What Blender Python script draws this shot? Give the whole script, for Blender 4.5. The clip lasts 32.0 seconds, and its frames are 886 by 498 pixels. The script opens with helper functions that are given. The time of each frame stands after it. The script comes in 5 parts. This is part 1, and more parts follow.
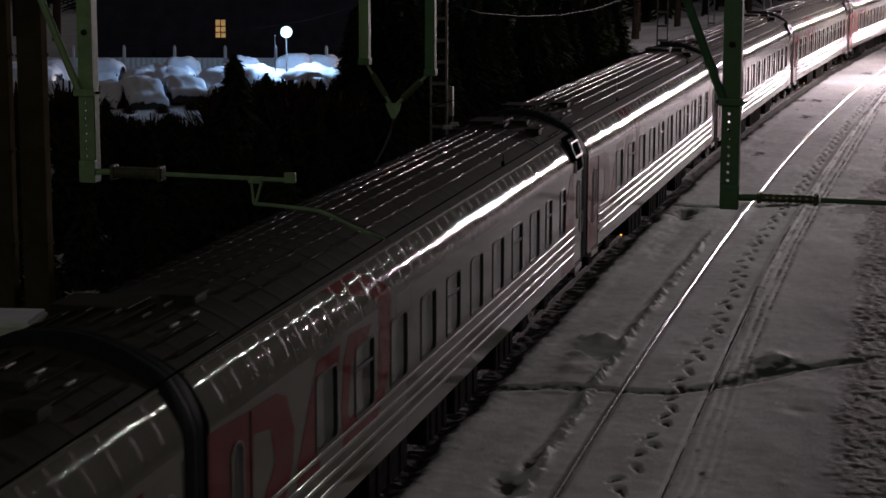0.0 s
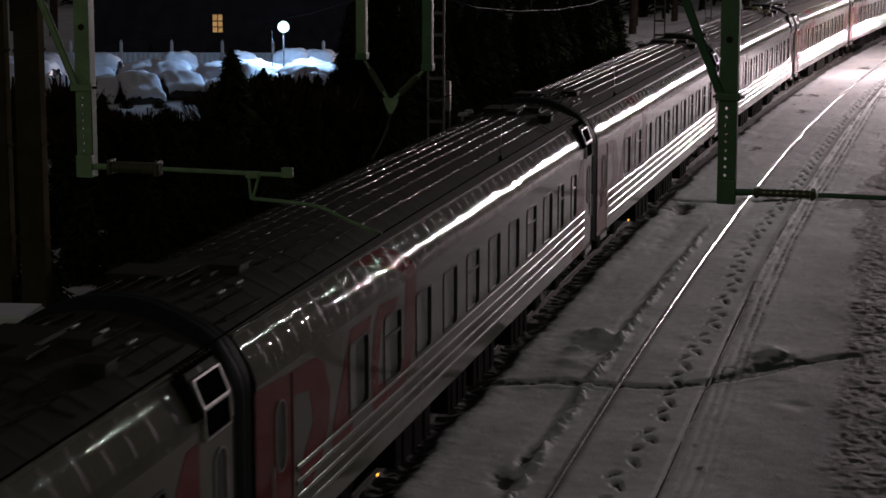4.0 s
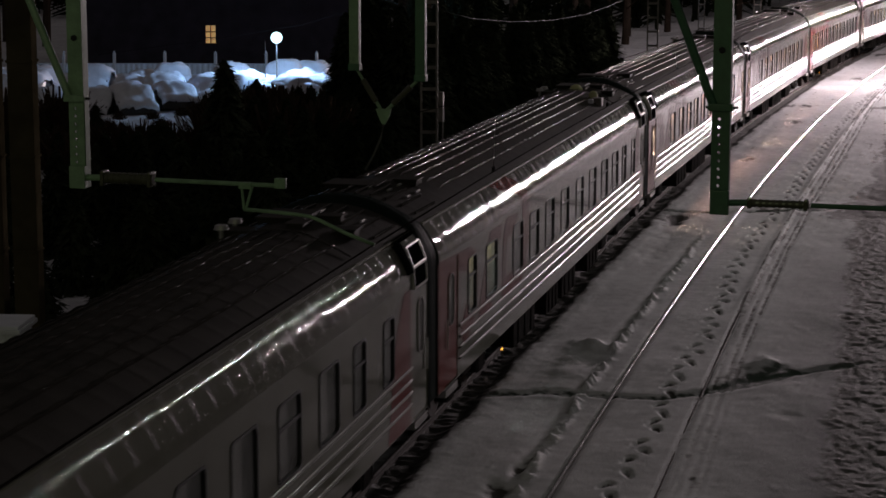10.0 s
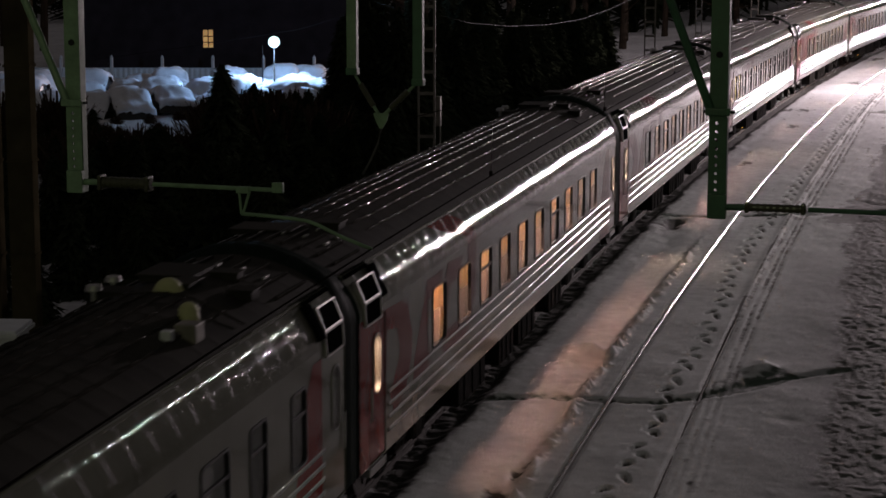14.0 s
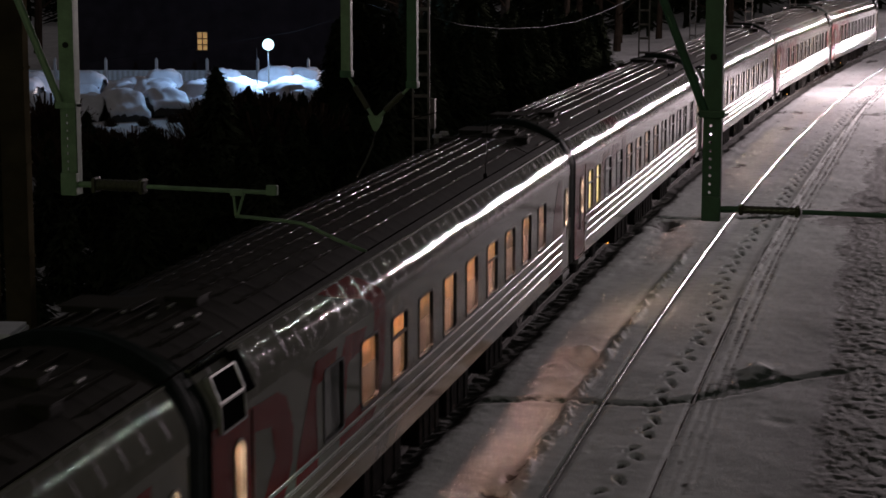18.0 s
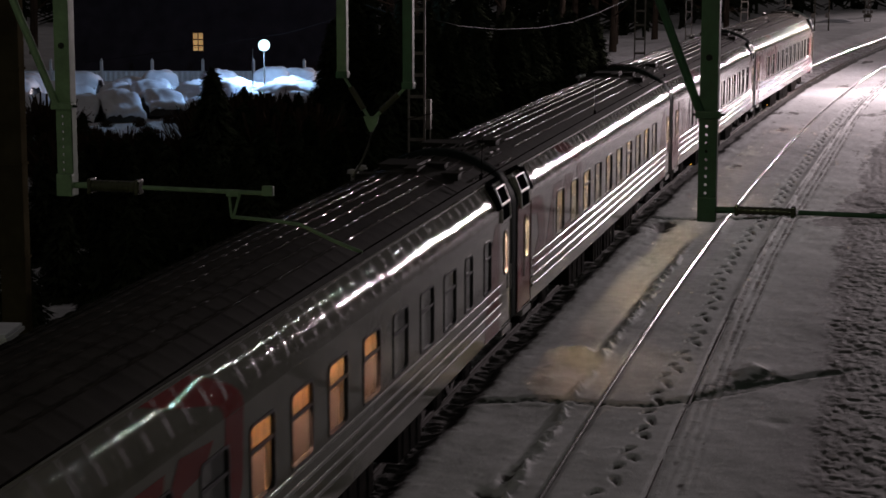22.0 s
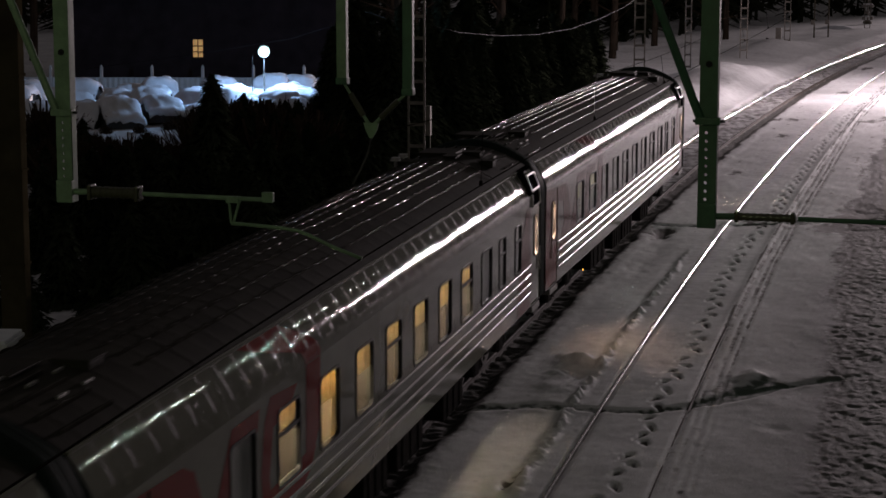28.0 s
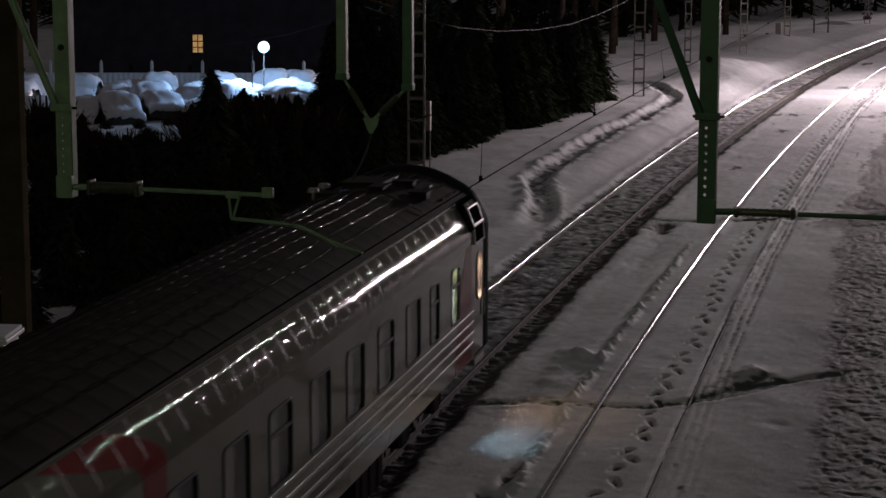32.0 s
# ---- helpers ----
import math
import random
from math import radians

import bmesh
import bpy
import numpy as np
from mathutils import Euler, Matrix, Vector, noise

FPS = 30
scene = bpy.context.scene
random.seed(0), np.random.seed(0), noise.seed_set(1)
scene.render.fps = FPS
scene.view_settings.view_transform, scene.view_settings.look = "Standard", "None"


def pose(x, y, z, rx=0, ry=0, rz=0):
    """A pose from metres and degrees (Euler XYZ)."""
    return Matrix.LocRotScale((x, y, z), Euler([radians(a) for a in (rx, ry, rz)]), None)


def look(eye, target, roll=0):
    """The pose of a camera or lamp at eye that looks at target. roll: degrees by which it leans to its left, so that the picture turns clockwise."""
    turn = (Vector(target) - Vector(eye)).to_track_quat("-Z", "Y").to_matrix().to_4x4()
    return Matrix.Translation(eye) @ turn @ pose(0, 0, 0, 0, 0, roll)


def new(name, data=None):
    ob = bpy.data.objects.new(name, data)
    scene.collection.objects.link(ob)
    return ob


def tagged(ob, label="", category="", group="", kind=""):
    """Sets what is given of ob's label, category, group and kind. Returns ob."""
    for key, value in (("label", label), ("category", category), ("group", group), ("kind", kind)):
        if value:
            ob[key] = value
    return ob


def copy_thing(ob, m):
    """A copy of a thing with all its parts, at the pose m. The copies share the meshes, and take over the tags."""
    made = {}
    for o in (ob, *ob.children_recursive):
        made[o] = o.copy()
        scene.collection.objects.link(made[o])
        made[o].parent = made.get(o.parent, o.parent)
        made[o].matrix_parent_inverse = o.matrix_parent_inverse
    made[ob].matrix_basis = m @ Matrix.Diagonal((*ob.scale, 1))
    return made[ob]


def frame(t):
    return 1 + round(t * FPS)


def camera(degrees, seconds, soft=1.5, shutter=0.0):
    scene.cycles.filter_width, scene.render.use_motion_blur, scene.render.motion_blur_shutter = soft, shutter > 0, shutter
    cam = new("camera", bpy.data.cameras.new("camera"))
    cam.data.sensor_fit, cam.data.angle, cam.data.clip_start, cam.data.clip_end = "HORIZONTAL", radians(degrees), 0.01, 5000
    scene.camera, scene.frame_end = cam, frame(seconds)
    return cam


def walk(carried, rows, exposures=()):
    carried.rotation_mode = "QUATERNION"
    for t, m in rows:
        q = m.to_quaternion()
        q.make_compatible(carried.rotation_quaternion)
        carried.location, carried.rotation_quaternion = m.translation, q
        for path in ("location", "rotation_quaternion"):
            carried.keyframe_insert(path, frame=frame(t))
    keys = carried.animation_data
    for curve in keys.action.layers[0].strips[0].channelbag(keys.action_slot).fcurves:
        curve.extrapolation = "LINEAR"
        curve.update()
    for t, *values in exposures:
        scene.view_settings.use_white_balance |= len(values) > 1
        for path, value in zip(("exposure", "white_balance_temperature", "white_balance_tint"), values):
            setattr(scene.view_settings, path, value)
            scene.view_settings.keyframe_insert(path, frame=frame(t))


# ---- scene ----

# ---------------------------------------------------------------- camera
EYE = Vector((0.0, 0.0, 8.615))
TURNS = [
    (0, -15.896, 9.555), (0.5, -15.866, 9.550), (1, -15.831, 9.591), (1.5, -15.831, 9.606), (2, -15.856, 9.601), 
    (2.5, -15.845, 9.601), (3, -15.826, 9.651), (3.5, -15.820, 9.706), (5.5, -15.770, 9.682), (6, -15.755, 9.611), 
    (6.5, -15.759, 9.571), (7, -15.739, 9.570), (7.5, -15.714, 9.555), (8, -15.729, 9.515), (8.5, -15.724, 9.439), 
    (9, -15.694, 9.394), (9.5, -15.624, 9.400), (10, -15.613, 9.395), (10.5, -15.618, 9.354), (11, -15.619, 9.318), 
    (11.5, -15.619, 9.329), (12, -15.618, 9.349), (12.5, -15.613, 9.359), (13, -15.588, 9.365), (13.5, -15.553, 9.324), 
    (14, -15.538, 9.268), (14.5, -15.517, 9.253), (16.5, -15.442, 9.227), (17, -15.432, 9.222), (17.5, -15.397, 9.207), 
    (18, -15.372, 9.197), (18.5, -15.366, 9.182), (19, -15.355, 9.177), (19.5, -15.315, 9.182), (20, -15.275, 9.207), 
    (20.5, -15.259, 9.253), (21, -15.250, 9.288), (21.5, -15.254, 9.263), (22, -15.250, 9.177), (22.5, -15.260, 9.086), 
    (23, -15.245, 9.045), (23.5, -15.189, 9.075), (24, -15.184, 9.106), (24.5, -15.199, 9.071), (25, -15.219, 9.021), 
    (25.5, -15.189, 9.026), (27.5, -15.240, 8.925), (28, -15.245, 8.990), (28.5, -15.220, 9.080), (29, -15.255, 9.131), 
    (29.5, -15.285, 9.172), (30, -15.291, 9.197), (30.5, -15.290, 9.202), (31, -15.284, 9.197), (31.5, -15.264, 9.172), 
    (32, -15.240, 9.126),
]
cam = camera(25.42, 32.0, soft=1.6, shutter=0.5)


def aim(yaw, pitch):
    a, b = radians(yaw), radians(pitch)
    way = Vector((math.sin(a) * math.cos(b), math.cos(a) * math.cos(b), -math.sin(b)))
    return look(EYE, EYE + way * 50, 0.1)


walk(cam, [(t, aim(a, b)) for t, a, b in TURNS])

# ---------------------------------------------------------------- world and lamps
world = bpy.data.worlds.new("night_sky")
scene.world = world
world.use_nodes = True
wn = world.node_tree.nodes
wn["Background"].inputs[0].default_value = (1.0, 0.89, 0.90, 1)
wn["Background"].inputs[1].default_value = 0.042
scene.view_settings.exposure = 0.0


def lamp(name, kind, m, energy, colour, size=0.3, spread=None):
    data = bpy.data.lights.new(name, kind)
    data.energy, data.color = energy, colour
    if kind == "AREA":
        data.shape, data.size = "DISK", size
        if spread:
            data.spread = radians(spread)
    elif kind == "SPOT":
        data.shadow_soft_size, data.spot_size, data.spot_blend = size, radians(spread), 0.6
    else:
        data.shadow_soft_size = size
    ob = new(name, data)
    ob.matrix_world = m
    return ob


# unseen street lamp and floodlights near the bend, added fill, assumed bridge lamp behind
lamp("pool_lamp", "POINT", pose(-2.0, 119, 8.0), 5200, (1.0, 0.825, 0.87), 0.3)
lamp("yard_floodlight", "SPOT", look((3, 121, 8.5), (-7, 52, 0)), 38000, (1.0, 0.825, 0.87), 0.3, 110)
# Unseen; set where rails and far roof edges glint from it.
lamp("line_floodlight", "SPOT", look((20, 300, 18), (-9, 75, 0)), 290000, (1.0, 0.835, 0.87), 0.5, 30)
# Fill with no real lamp behind it: brightens near snow and roof edges.
lamp("path_lamp", "POINT", pose(3, 60, 13), 520, (0.95, 1.0, 0.9), 0.2)
lamp("garden_lamp", "POINT", pose(-32.4, 86.9, 3.35), 1400, (0.36, 0.60, 1.0), 0.27)
# Assumed lamp behind the camera, lighting near snow and coach sides.
lamp("bridge_lamp", "POINT", pose(-5, -12, 14), 1150, (0.90, 1.0, 0.52), 0.3)

# ---------------------------------------------------------------- materials
def mat(name, base, rough=0.6, metal=0.0, var=0.25, scale=6.0, bump=0.1, grain=80.0, coat=0.0, rand=0.0, stretch=(1, 1, 1), spec=0.5, coat_rough=0.06, coat_ior=1.5, coat_bump=False):
    """A surface with large stains, fine grain and relief."""
    m = bpy.data.materials.new(name)
    m.use_nodes = True
    nt = m.node_tree
    n, l = nt.nodes, nt.links
    b = n["Principled BSDF"]
    tc = n.new("ShaderNodeTexCoord")
    mp = n.new("ShaderNodeMapping")
    mp.inputs["Scale"].default_value = stretch
    l.new(tc.outputs["Object"], mp.inputs[0])
    big, fine = n.new("ShaderNodeTexNoise"), n.new("ShaderNodeTexNoise")
    big.inputs["Scale"].default_value, big.inputs["Detail"].default_value = scale, 6
    fine.inputs["Scale"].default_value, fine.inputs["Detail"].default_value = grain, 3
    l.new(mp.outputs[0], big.inputs["Vector"])
    l.new(mp.outputs[0], fine.inputs["Vector"])
    add = n.new("ShaderNodeMath")
    add.operation = "MULTIPLY_ADD"
    add.inputs[1].default_value = 0.35
    l.new(fine.outputs[0], add.inputs[0])
    l.new(big.outputs[0], add.inputs[2])
    ramp = n.new("ShaderNodeMapRange")
    ramp.inputs[1].default_value, ramp.inputs[2].default_value = 0.4, 0.95
    ramp.inputs[3].default_value, ramp.inputs[4].default_value = 1 - var, 1 + var
    l.new(add.outputs[0], ramp.inputs[0])
    val = ramp.outputs[0]
    if rand:
        oi = n.new("ShaderNodeObjectInfo")
        r2 = n.new("ShaderNodeMapRange")
        r2.inputs[3].default_value, r2.inputs[4].default_value = 1 - rand, 1 + rand
        l.new(oi.outputs["Random"], r2.inputs[0])
        mu = n.new("ShaderNodeMath")
        mu.operation = "MULTIPLY"
        l.new(val, mu.inputs[0])
        l.new(r2.outputs[0], mu.inputs[1])
        val = mu.outputs[0]
    mix = n.new("ShaderNodeVectorMath")
    mix.operation = "SCALE"
    mix.inputs[0].default_value = base
    l.new(val, mix.inputs["Scale"])
    l.new(mix.outputs[0], b.inputs["Base Color"])
    rr = n.new("ShaderNodeMapRange")
    rr.inputs[3].default_value, rr.inputs[4].default_value = max(0.02, rough * 0.8), min(1, rough * 1.2)
    l.new(big.outputs[0], rr.inputs[0])
    l.new(rr.outputs[0], b.inputs["Roughness"])
    b.inputs["Metallic"].default_value = metal
    b.inputs["Coat Weight"].default_value = coat
    b.inputs["Coat Roughness"].default_value = coat_rough
    b.inputs["Coat IOR"].default_value = coat_ior
    b.inputs["Specular IOR Level"].default_value = spec
    if bump:
        bp = n.new("ShaderNodeBump")
        bp.inputs["Strength"].default_value, bp.inputs["Distance"].default_value = bump, 0.02
        l.new(add.outputs[0], bp.inputs["Height"])
        l.new(bp.outputs[0], b.inputs["Normal"])
        if coat_bump:
            l.new(bp.outputs[0], b.inputs["Coat Normal"])
    return m


def glow(name, colour, strength, var=0.0, scale=(1, 1, 1)):
    """A surface lit from within: lamp glass, lit curtains."""
    m = bpy.data.materials.new(name)
    m.use_nodes = True
    nt = m.node_tree
    n, l = nt.nodes, nt.links
    b = n["Principled BSDF"]
    b.inputs["Base Color"].default_value = (*colour, 1)
    b.inputs["Emission Color"].default_value = (*colour, 1)
    b.inputs["Emission Strength"].default_value = strength
    if var:
        tc = n.new("ShaderNodeTexCoord")
        mp = n.new("ShaderNodeMapping")
        mp.inputs["Scale"].default_value = scale
        no = n.new("ShaderNodeTexNoise")
        no.inputs["Scale"].default_value = 1.0
        oi = n.new("ShaderNodeObjectInfo")
        sh = n.new("ShaderNodeVectorMath")
        sh.operation = "ADD"
        l.new(tc.outputs["Object"], sh.inputs[0])
        l.new(oi.outputs["Random"], sh.inputs[1])
        l.new(sh.outputs[0], mp.inputs[0])
        l.new(mp.outputs[0], no.inputs["Vector"])
        mr = n.new("ShaderNodeMapRange")
        mr.inputs[1].default_value, mr.inputs[2].default_value = 0.35, 0.65
        mr.inputs[3].default_value, mr.inputs[4].default_value = strength * (1 - var), strength * (1 + var)
        l.new(no.outputs[0], mr.inputs[0])
        l.new(mr.outputs[0], b.inputs["Emission Strength"])
    return m


M = {}
M["paint"] = mat("grey_coach_paint", (0.15, 0.148, 0.114), 0.5, 0.0, 0.13, 0.9, 0.01, 60, coat=1.0, spec=0.0, coat_rough=0.09, coat_ior=1.58)
M["shoulder"] = mat("grey_roof_edge_paint", (0.14, 0.138, 0.108), 0.5, 0.0, 0.16, 1.6, 0.42, 38, coat=1.0, spec=0.0, coat_rough=0.035, stretch=(0.05, 1, 0.05), coat_bump=True)
M["red"] = mat("red_coach_paint", (0.21, 0.013, 0.011), 0.5, 0.0, 0.15, 1.2, 0.01, 60, coat=0.75, spec=0.0, coat_rough=0.09, coat_ior=1.5)
M["redroof"] = mat("red_roof_edge_paint", (0.24, 0.016, 0.012), 0.5, 0.0, 0.15, 1.2, 0.42, 38, coat=1.0, spec=0.0, coat_rough=0.035, stretch=(0.05, 1, 0.05), coat_bump=True)
M["rib"] = mat("bare_ribbed_steel", (0.36, 0.35, 0.33), 0.11, 0.5, 0.15, 3, 0.0, 60)
M["roof"] = mat("sooty_roof_steel", (0.034, 0.031, 0.026), 0.62, 0.0, 0.4, 1.5, 0.12, 40, spec=0.03)
M["roofrib"] = mat("worn_roof_rib", (0.04, 0.036, 0.031), 0.11, 0.0, 0.4, 2.5, 0.0, 40, spec=0.012)
M["seam"] = mat("grimy_sheet_seam", (0.05, 0.048, 0.042), 0.45, 0.0, 0.3, 4, 0.05, 40, spec=0.1)
M["rubber"] = mat("black_rubber", (0.014, 0.020, 0.017), 0.6, 0.0, 0.3, 6, 0.06, 60, spec=0.003)
M["under"] = mat("underframe_grime", (0.022, 0.02, 0.018), 0.75, 0.1, 0.5, 5, 0.3, 50, spec=0.0)
M["frame"] = mat("dark_window_rubber", (0.02, 0.02, 0.02), 0.45, 0.0, 0.2, 8, 0.03)
M["alu"] = mat("brushed_aluminium", (0.34, 0.33, 0.32), 0.5, 0.6, 0.12, 8, 0.04)
M["vent"] = mat("black_vent_panel", (0.008, 0.008, 0.009), 0.85, 0.0, 0.2, 9, 0.03, spec=0.0)
M["curtain"] = mat("unlit_curtain", (0.2, 0.205, 0.18), 0.85, 0.0, 0.5, 3, 0.25, 20, rand=0.6, stretch=(1, 6, 1))
def blind_material(name, base):
    """A thin curtain that lets the light of the compartment through."""
    m = bpy.data.materials.new(name)
    m.use_nodes = True
    n, l = m.node_tree.nodes, m.node_tree.links
    tc, mp, no, mr, sc = (n.new("ShaderNode" + k) for k in ("TexCoord", "Mapping", "TexNoise", "MapRange", "VectorMath"))
    mp.inputs["Scale"].default_value = (1, 14, 1.5)
    no.inputs["Scale"].default_value = 1.0
    mr.inputs[1].default_value, mr.inputs[2].default_value, mr.inputs[3].default_value, mr.inputs[4].default_value = 0.3, 0.7, 0.6, 1.1
    sc.operation = "SCALE"
    sc.inputs[0].default_value = base
    di, tr, mx = (n.new("ShaderNode" + k) for k in ("BsdfDiffuse", "BsdfTranslucent", "MixShader"))
    mx.inputs[0].default_value = 0.6
    l.new(tc.outputs["Object"], mp.inputs[0])
    l.new(mp.outputs[0], no.inputs["Vector"])
    l.new(no.outputs[0], mr.inputs[0])
    l.new(mr.outputs[0], sc.inputs["Scale"])
    for k in (di, tr):
        l.new(sc.outputs[0], k.inputs[0])
    l.new(di.outputs[0], mx.inputs[1])
    l.new(tr.outputs[0], mx.inputs[2])
    l.new(mx.outputs[0], n["Material Output"].inputs[0])
    return m


M["blind"] = blind_material("thin_curtain", (0.62, 0.52, 0.36))
M["cabin"] = mat("compartment_panelling", (0.2, 0.17, 0.13), 0.6, 0, 0.2, 3, 0.05)
for key, colour, power in (("amber", (1.0, 0.53, 0.42), 205.0), ("dimamber", (1.0, 0.54, 0.42), 90.0), ("cream", (1.0, 0.74, 0.44), 220.0),
                           ("dimcream", (1.0, 0.8, 0.58), 75.0), ("yellow", (1.0, 0.82, 0.42), 190.0), ("teal", (0.7, 0.95, 0.9), 20.0), ("blue", (0.55, 0.84, 1.0), 420.0), ("pink", (1.0, 0.66, 0.46), 120.0), ("creamdoor", (1.0, 0.72, 0.46), 120.0)):
    M["lamp_" + key] = glow("compartment_lamp_" + key, colour, power)
M["yellow"] = glow("bright_frosted_window", (1.0, 0.78, 0.33), 1.35, 0.12, (1, 5, 2))
M["spark"] = glow("axle_marker_lamp", (1.0, 0.42, 0.05), 3.0)
M["rail"] = mat("polished_rail_steel", (0.5, 0.49, 0.48), 0.08, 0.95, 0.1, 3, 0.02, 60)
# Right-hand heads: rust on the buried one, missing glint painted dark on the other.
M["dull"] = mat("rusty_rail_head", (0.04, 0.028, 0.022), 0.7, 0.0, 0.3, 5, 0.1, 60, spec=0.03)
M["web"] = mat("rusty_rail_web", (0.04, 0.026, 0.018), 0.85, 0.0, 0.4, 8, 0.2)
# Two greens: the left-hand posts take the pale one, the right-hand the dark.
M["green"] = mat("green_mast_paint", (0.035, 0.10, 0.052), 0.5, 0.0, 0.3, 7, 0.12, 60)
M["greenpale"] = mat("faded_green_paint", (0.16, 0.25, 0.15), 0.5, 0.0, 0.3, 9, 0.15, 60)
M["insul"] = mat("brown_porcelain", (0.05, 0.05, 0.028), 0.25, 0.0, 0.2, 9, 0.03)
M["hole"] = mat("dark_bolt_hole", (0.006, 0.006, 0.006), 0.9, 0, 0.1, 9, 0)
M["wire"] = mat("weathered_copper_wire", (0.012, 0.010, 0.009), 0.9, 0.0, 0.2, 9, 0.0, spec=0.0)
M["wiredim"] = mat("grey_cable", (0.05, 0.047, 0.044), 0.6, 0.1, 0.2, 9, 0.0)
M["wirepale"] = mat("pale_cable", (0.05, 0.047, 0.045), 0.7, 0.0, 0.2, 9, 0.0)
M["mast"] = mat("weathered_mast_steel", (0.2, 0.18, 0.155), 0.6, 0.3, 0.4, 4, 0.15)
M["concrete"] = mat("weathered_concrete", (0.11, 0.095, 0.065), 0.85, 0, 0.35, 2.5, 0.25)
M["column"] = mat("dark_old_concrete", (0.06, 0.05, 0.03), 0.9, 0, 0.35, 2.5, 0.3, spec=0.0)
M["bark"] = mat("dark_bark", (0.055, 0.042, 0.032), 0.9, 0, 0.45, 6, 0.5, 30, stretch=(1, 1, 0.25), spec=0.0)
M["needle"] = mat("spruce_needles", (0.030, 0.036, 0.022), 0.85, 0, 0.5, 2, 0.1, 40, rand=0.3, spec=0.0)
M["twig"] = mat("bare_twigs", (0.05, 0.035, 0.025), 0.9, 0, 0.3, 3, 0.1, spec=0.0)
M["white"] = mat("white_sheet_metal", (0.62, 0.63, 0.64), 0.45, 0.1, 0.15, 3, 0.05)
M["wall"] = mat("dark_plastered_wall", (0.032, 0.025, 0.027), 0.9, 0, 0.3, 1.2, 0.2, spec=0.0)
M["tin"] = mat("snowy_tin_roof", (0.5, 0.5, 0.52), 0.7, 0, 0.2, 1.5, 0.2)
M["radome"] = mat("pale_radome_plastic", (0.42, 0.42, 0.2), 0.6, 0, 0.15, 4, 0.05)
M["carpaint"] = mat("dark_car_paint", (0.03, 0.032, 0.036), 0.35, 0.2, 0.2, 3, 0.02, coat=0.5, rand=0.4)
M["carglass"] = mat("frosted_car_glass", (0.05, 0.055, 0.06), 0.3, 0, 0.3, 3, 0.02)
M["globe"] = glow("blue_white_lamp_glass", (0.6, 0.94, 1.0), 2.2)
M["warmpane"] = glow("warm_room_window", (1.0, 0.56, 0.2), 0.34, 0.5, (3, 3, 3))


def snow_material():
    """Snow with grain and soft grey stains; one mask bares ballast and soil and paints shade, one greys the right."""
    m = bpy.data.materials.new("trodden_snow")
    m.use_nodes = True
    nt = m.node_tree
    n, l = nt.nodes, nt.links
    b = n["Principled BSDF"]
    tc = n.new("ShaderNodeTexCoord")
    n1, n2, n3 = (n.new("ShaderNodeTexNoise") for _ in range(3))
    for k, (s, d) in zip((n1, n2, n3), ((0.35, 5), (3.2, 6), (34.0, 4))):
        k.inputs["Scale"].default_value, k.inputs["Detail"].default_value = s, d
        l.new(tc.outputs["Object"], k.inputs["Vector"])
    at = n.new("ShaderNodeAttribute")
    at.attribute_name = "dirt"
    edge = n.new("ShaderNodeMath")
    edge.operation = "MULTIPLY_ADD"
    edge.inputs[1].default_value = 0.9
    l.new(n2.outputs[0], edge.inputs[0])
    l.new(at.outputs["Fac"], edge.inputs[2])
    cut = n.new("ShaderNodeMapRange")
    cut.inputs[1].default_value, cut.inputs[2].default_value = 0.66, 0.98
    l.new(edge.outputs[0], cut.inputs[0])
    tone = n.new("ShaderNodeMapRange")
    tone.inputs[1].default_value, tone.inputs[2].default_value = 0.3, 0.7
    tone.inputs[3].default_value, tone.inputs[4].default_value = 0.5, 0.88
    mixn = n.new("ShaderNodeMath")
    mixn.operation = "ADD"
    half = n.new("ShaderNodeMath")
    half.operation = "MULTIPLY"
    half.inputs[1].default_value = 0.5
    l.new(n1.outputs[0], mixn.inputs[0])
    l.new(n2.outputs[0], mixn.inputs[1])
    l.new(mixn.outputs[0], half.inputs[0])
    l.new(half.outputs[0], tone.inputs[0])
    col = n.new("ShaderNodeCombineColor")
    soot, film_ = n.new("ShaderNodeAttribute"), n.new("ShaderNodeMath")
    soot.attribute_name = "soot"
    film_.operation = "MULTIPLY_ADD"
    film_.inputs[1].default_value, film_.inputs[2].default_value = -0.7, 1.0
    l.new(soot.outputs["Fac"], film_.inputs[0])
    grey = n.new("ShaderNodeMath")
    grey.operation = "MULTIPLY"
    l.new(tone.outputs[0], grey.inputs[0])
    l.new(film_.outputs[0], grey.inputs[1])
    for i, k in enumerate((0.985, 0.985, 1.0)):
        mm = n.new("ShaderNodeMath")
        mm.operation = "MULTIPLY"
        mm.inputs[1].default_value = k
        l.new(grey.outputs[0], mm.inputs[0])
        l.new(mm.outputs[0], col.inputs[i])
    dark = n.new("ShaderNodeMix")
    dark.data_type = "RGBA"
    l.new(n3.outputs[0], dark.inputs[0])
    dark.inputs[6].default_value, dark.inputs[7].default_value = (0.03, 0.026, 0.022, 1), (0.12, 0.11, 0.10, 1)
    mix = n.new("ShaderNodeMix")
    mix.data_type = "RGBA"
    l.new(cut.outputs[0], mix.inputs[0])
    l.new(col.outputs[0], mix.inputs[6])
    turf = n.new("ShaderNodeAttribute")
    turf.attribute_name = "turf"
    moss = n.new("ShaderNodeMix")
    moss.data_type = "RGBA"
    l.new(turf.outputs["Fac"], moss.inputs[0])
    l.new(dark.outputs[2], moss.inputs[6])
    moss.inputs[7].default_value = (0.03, 0.055, 0.034, 1)
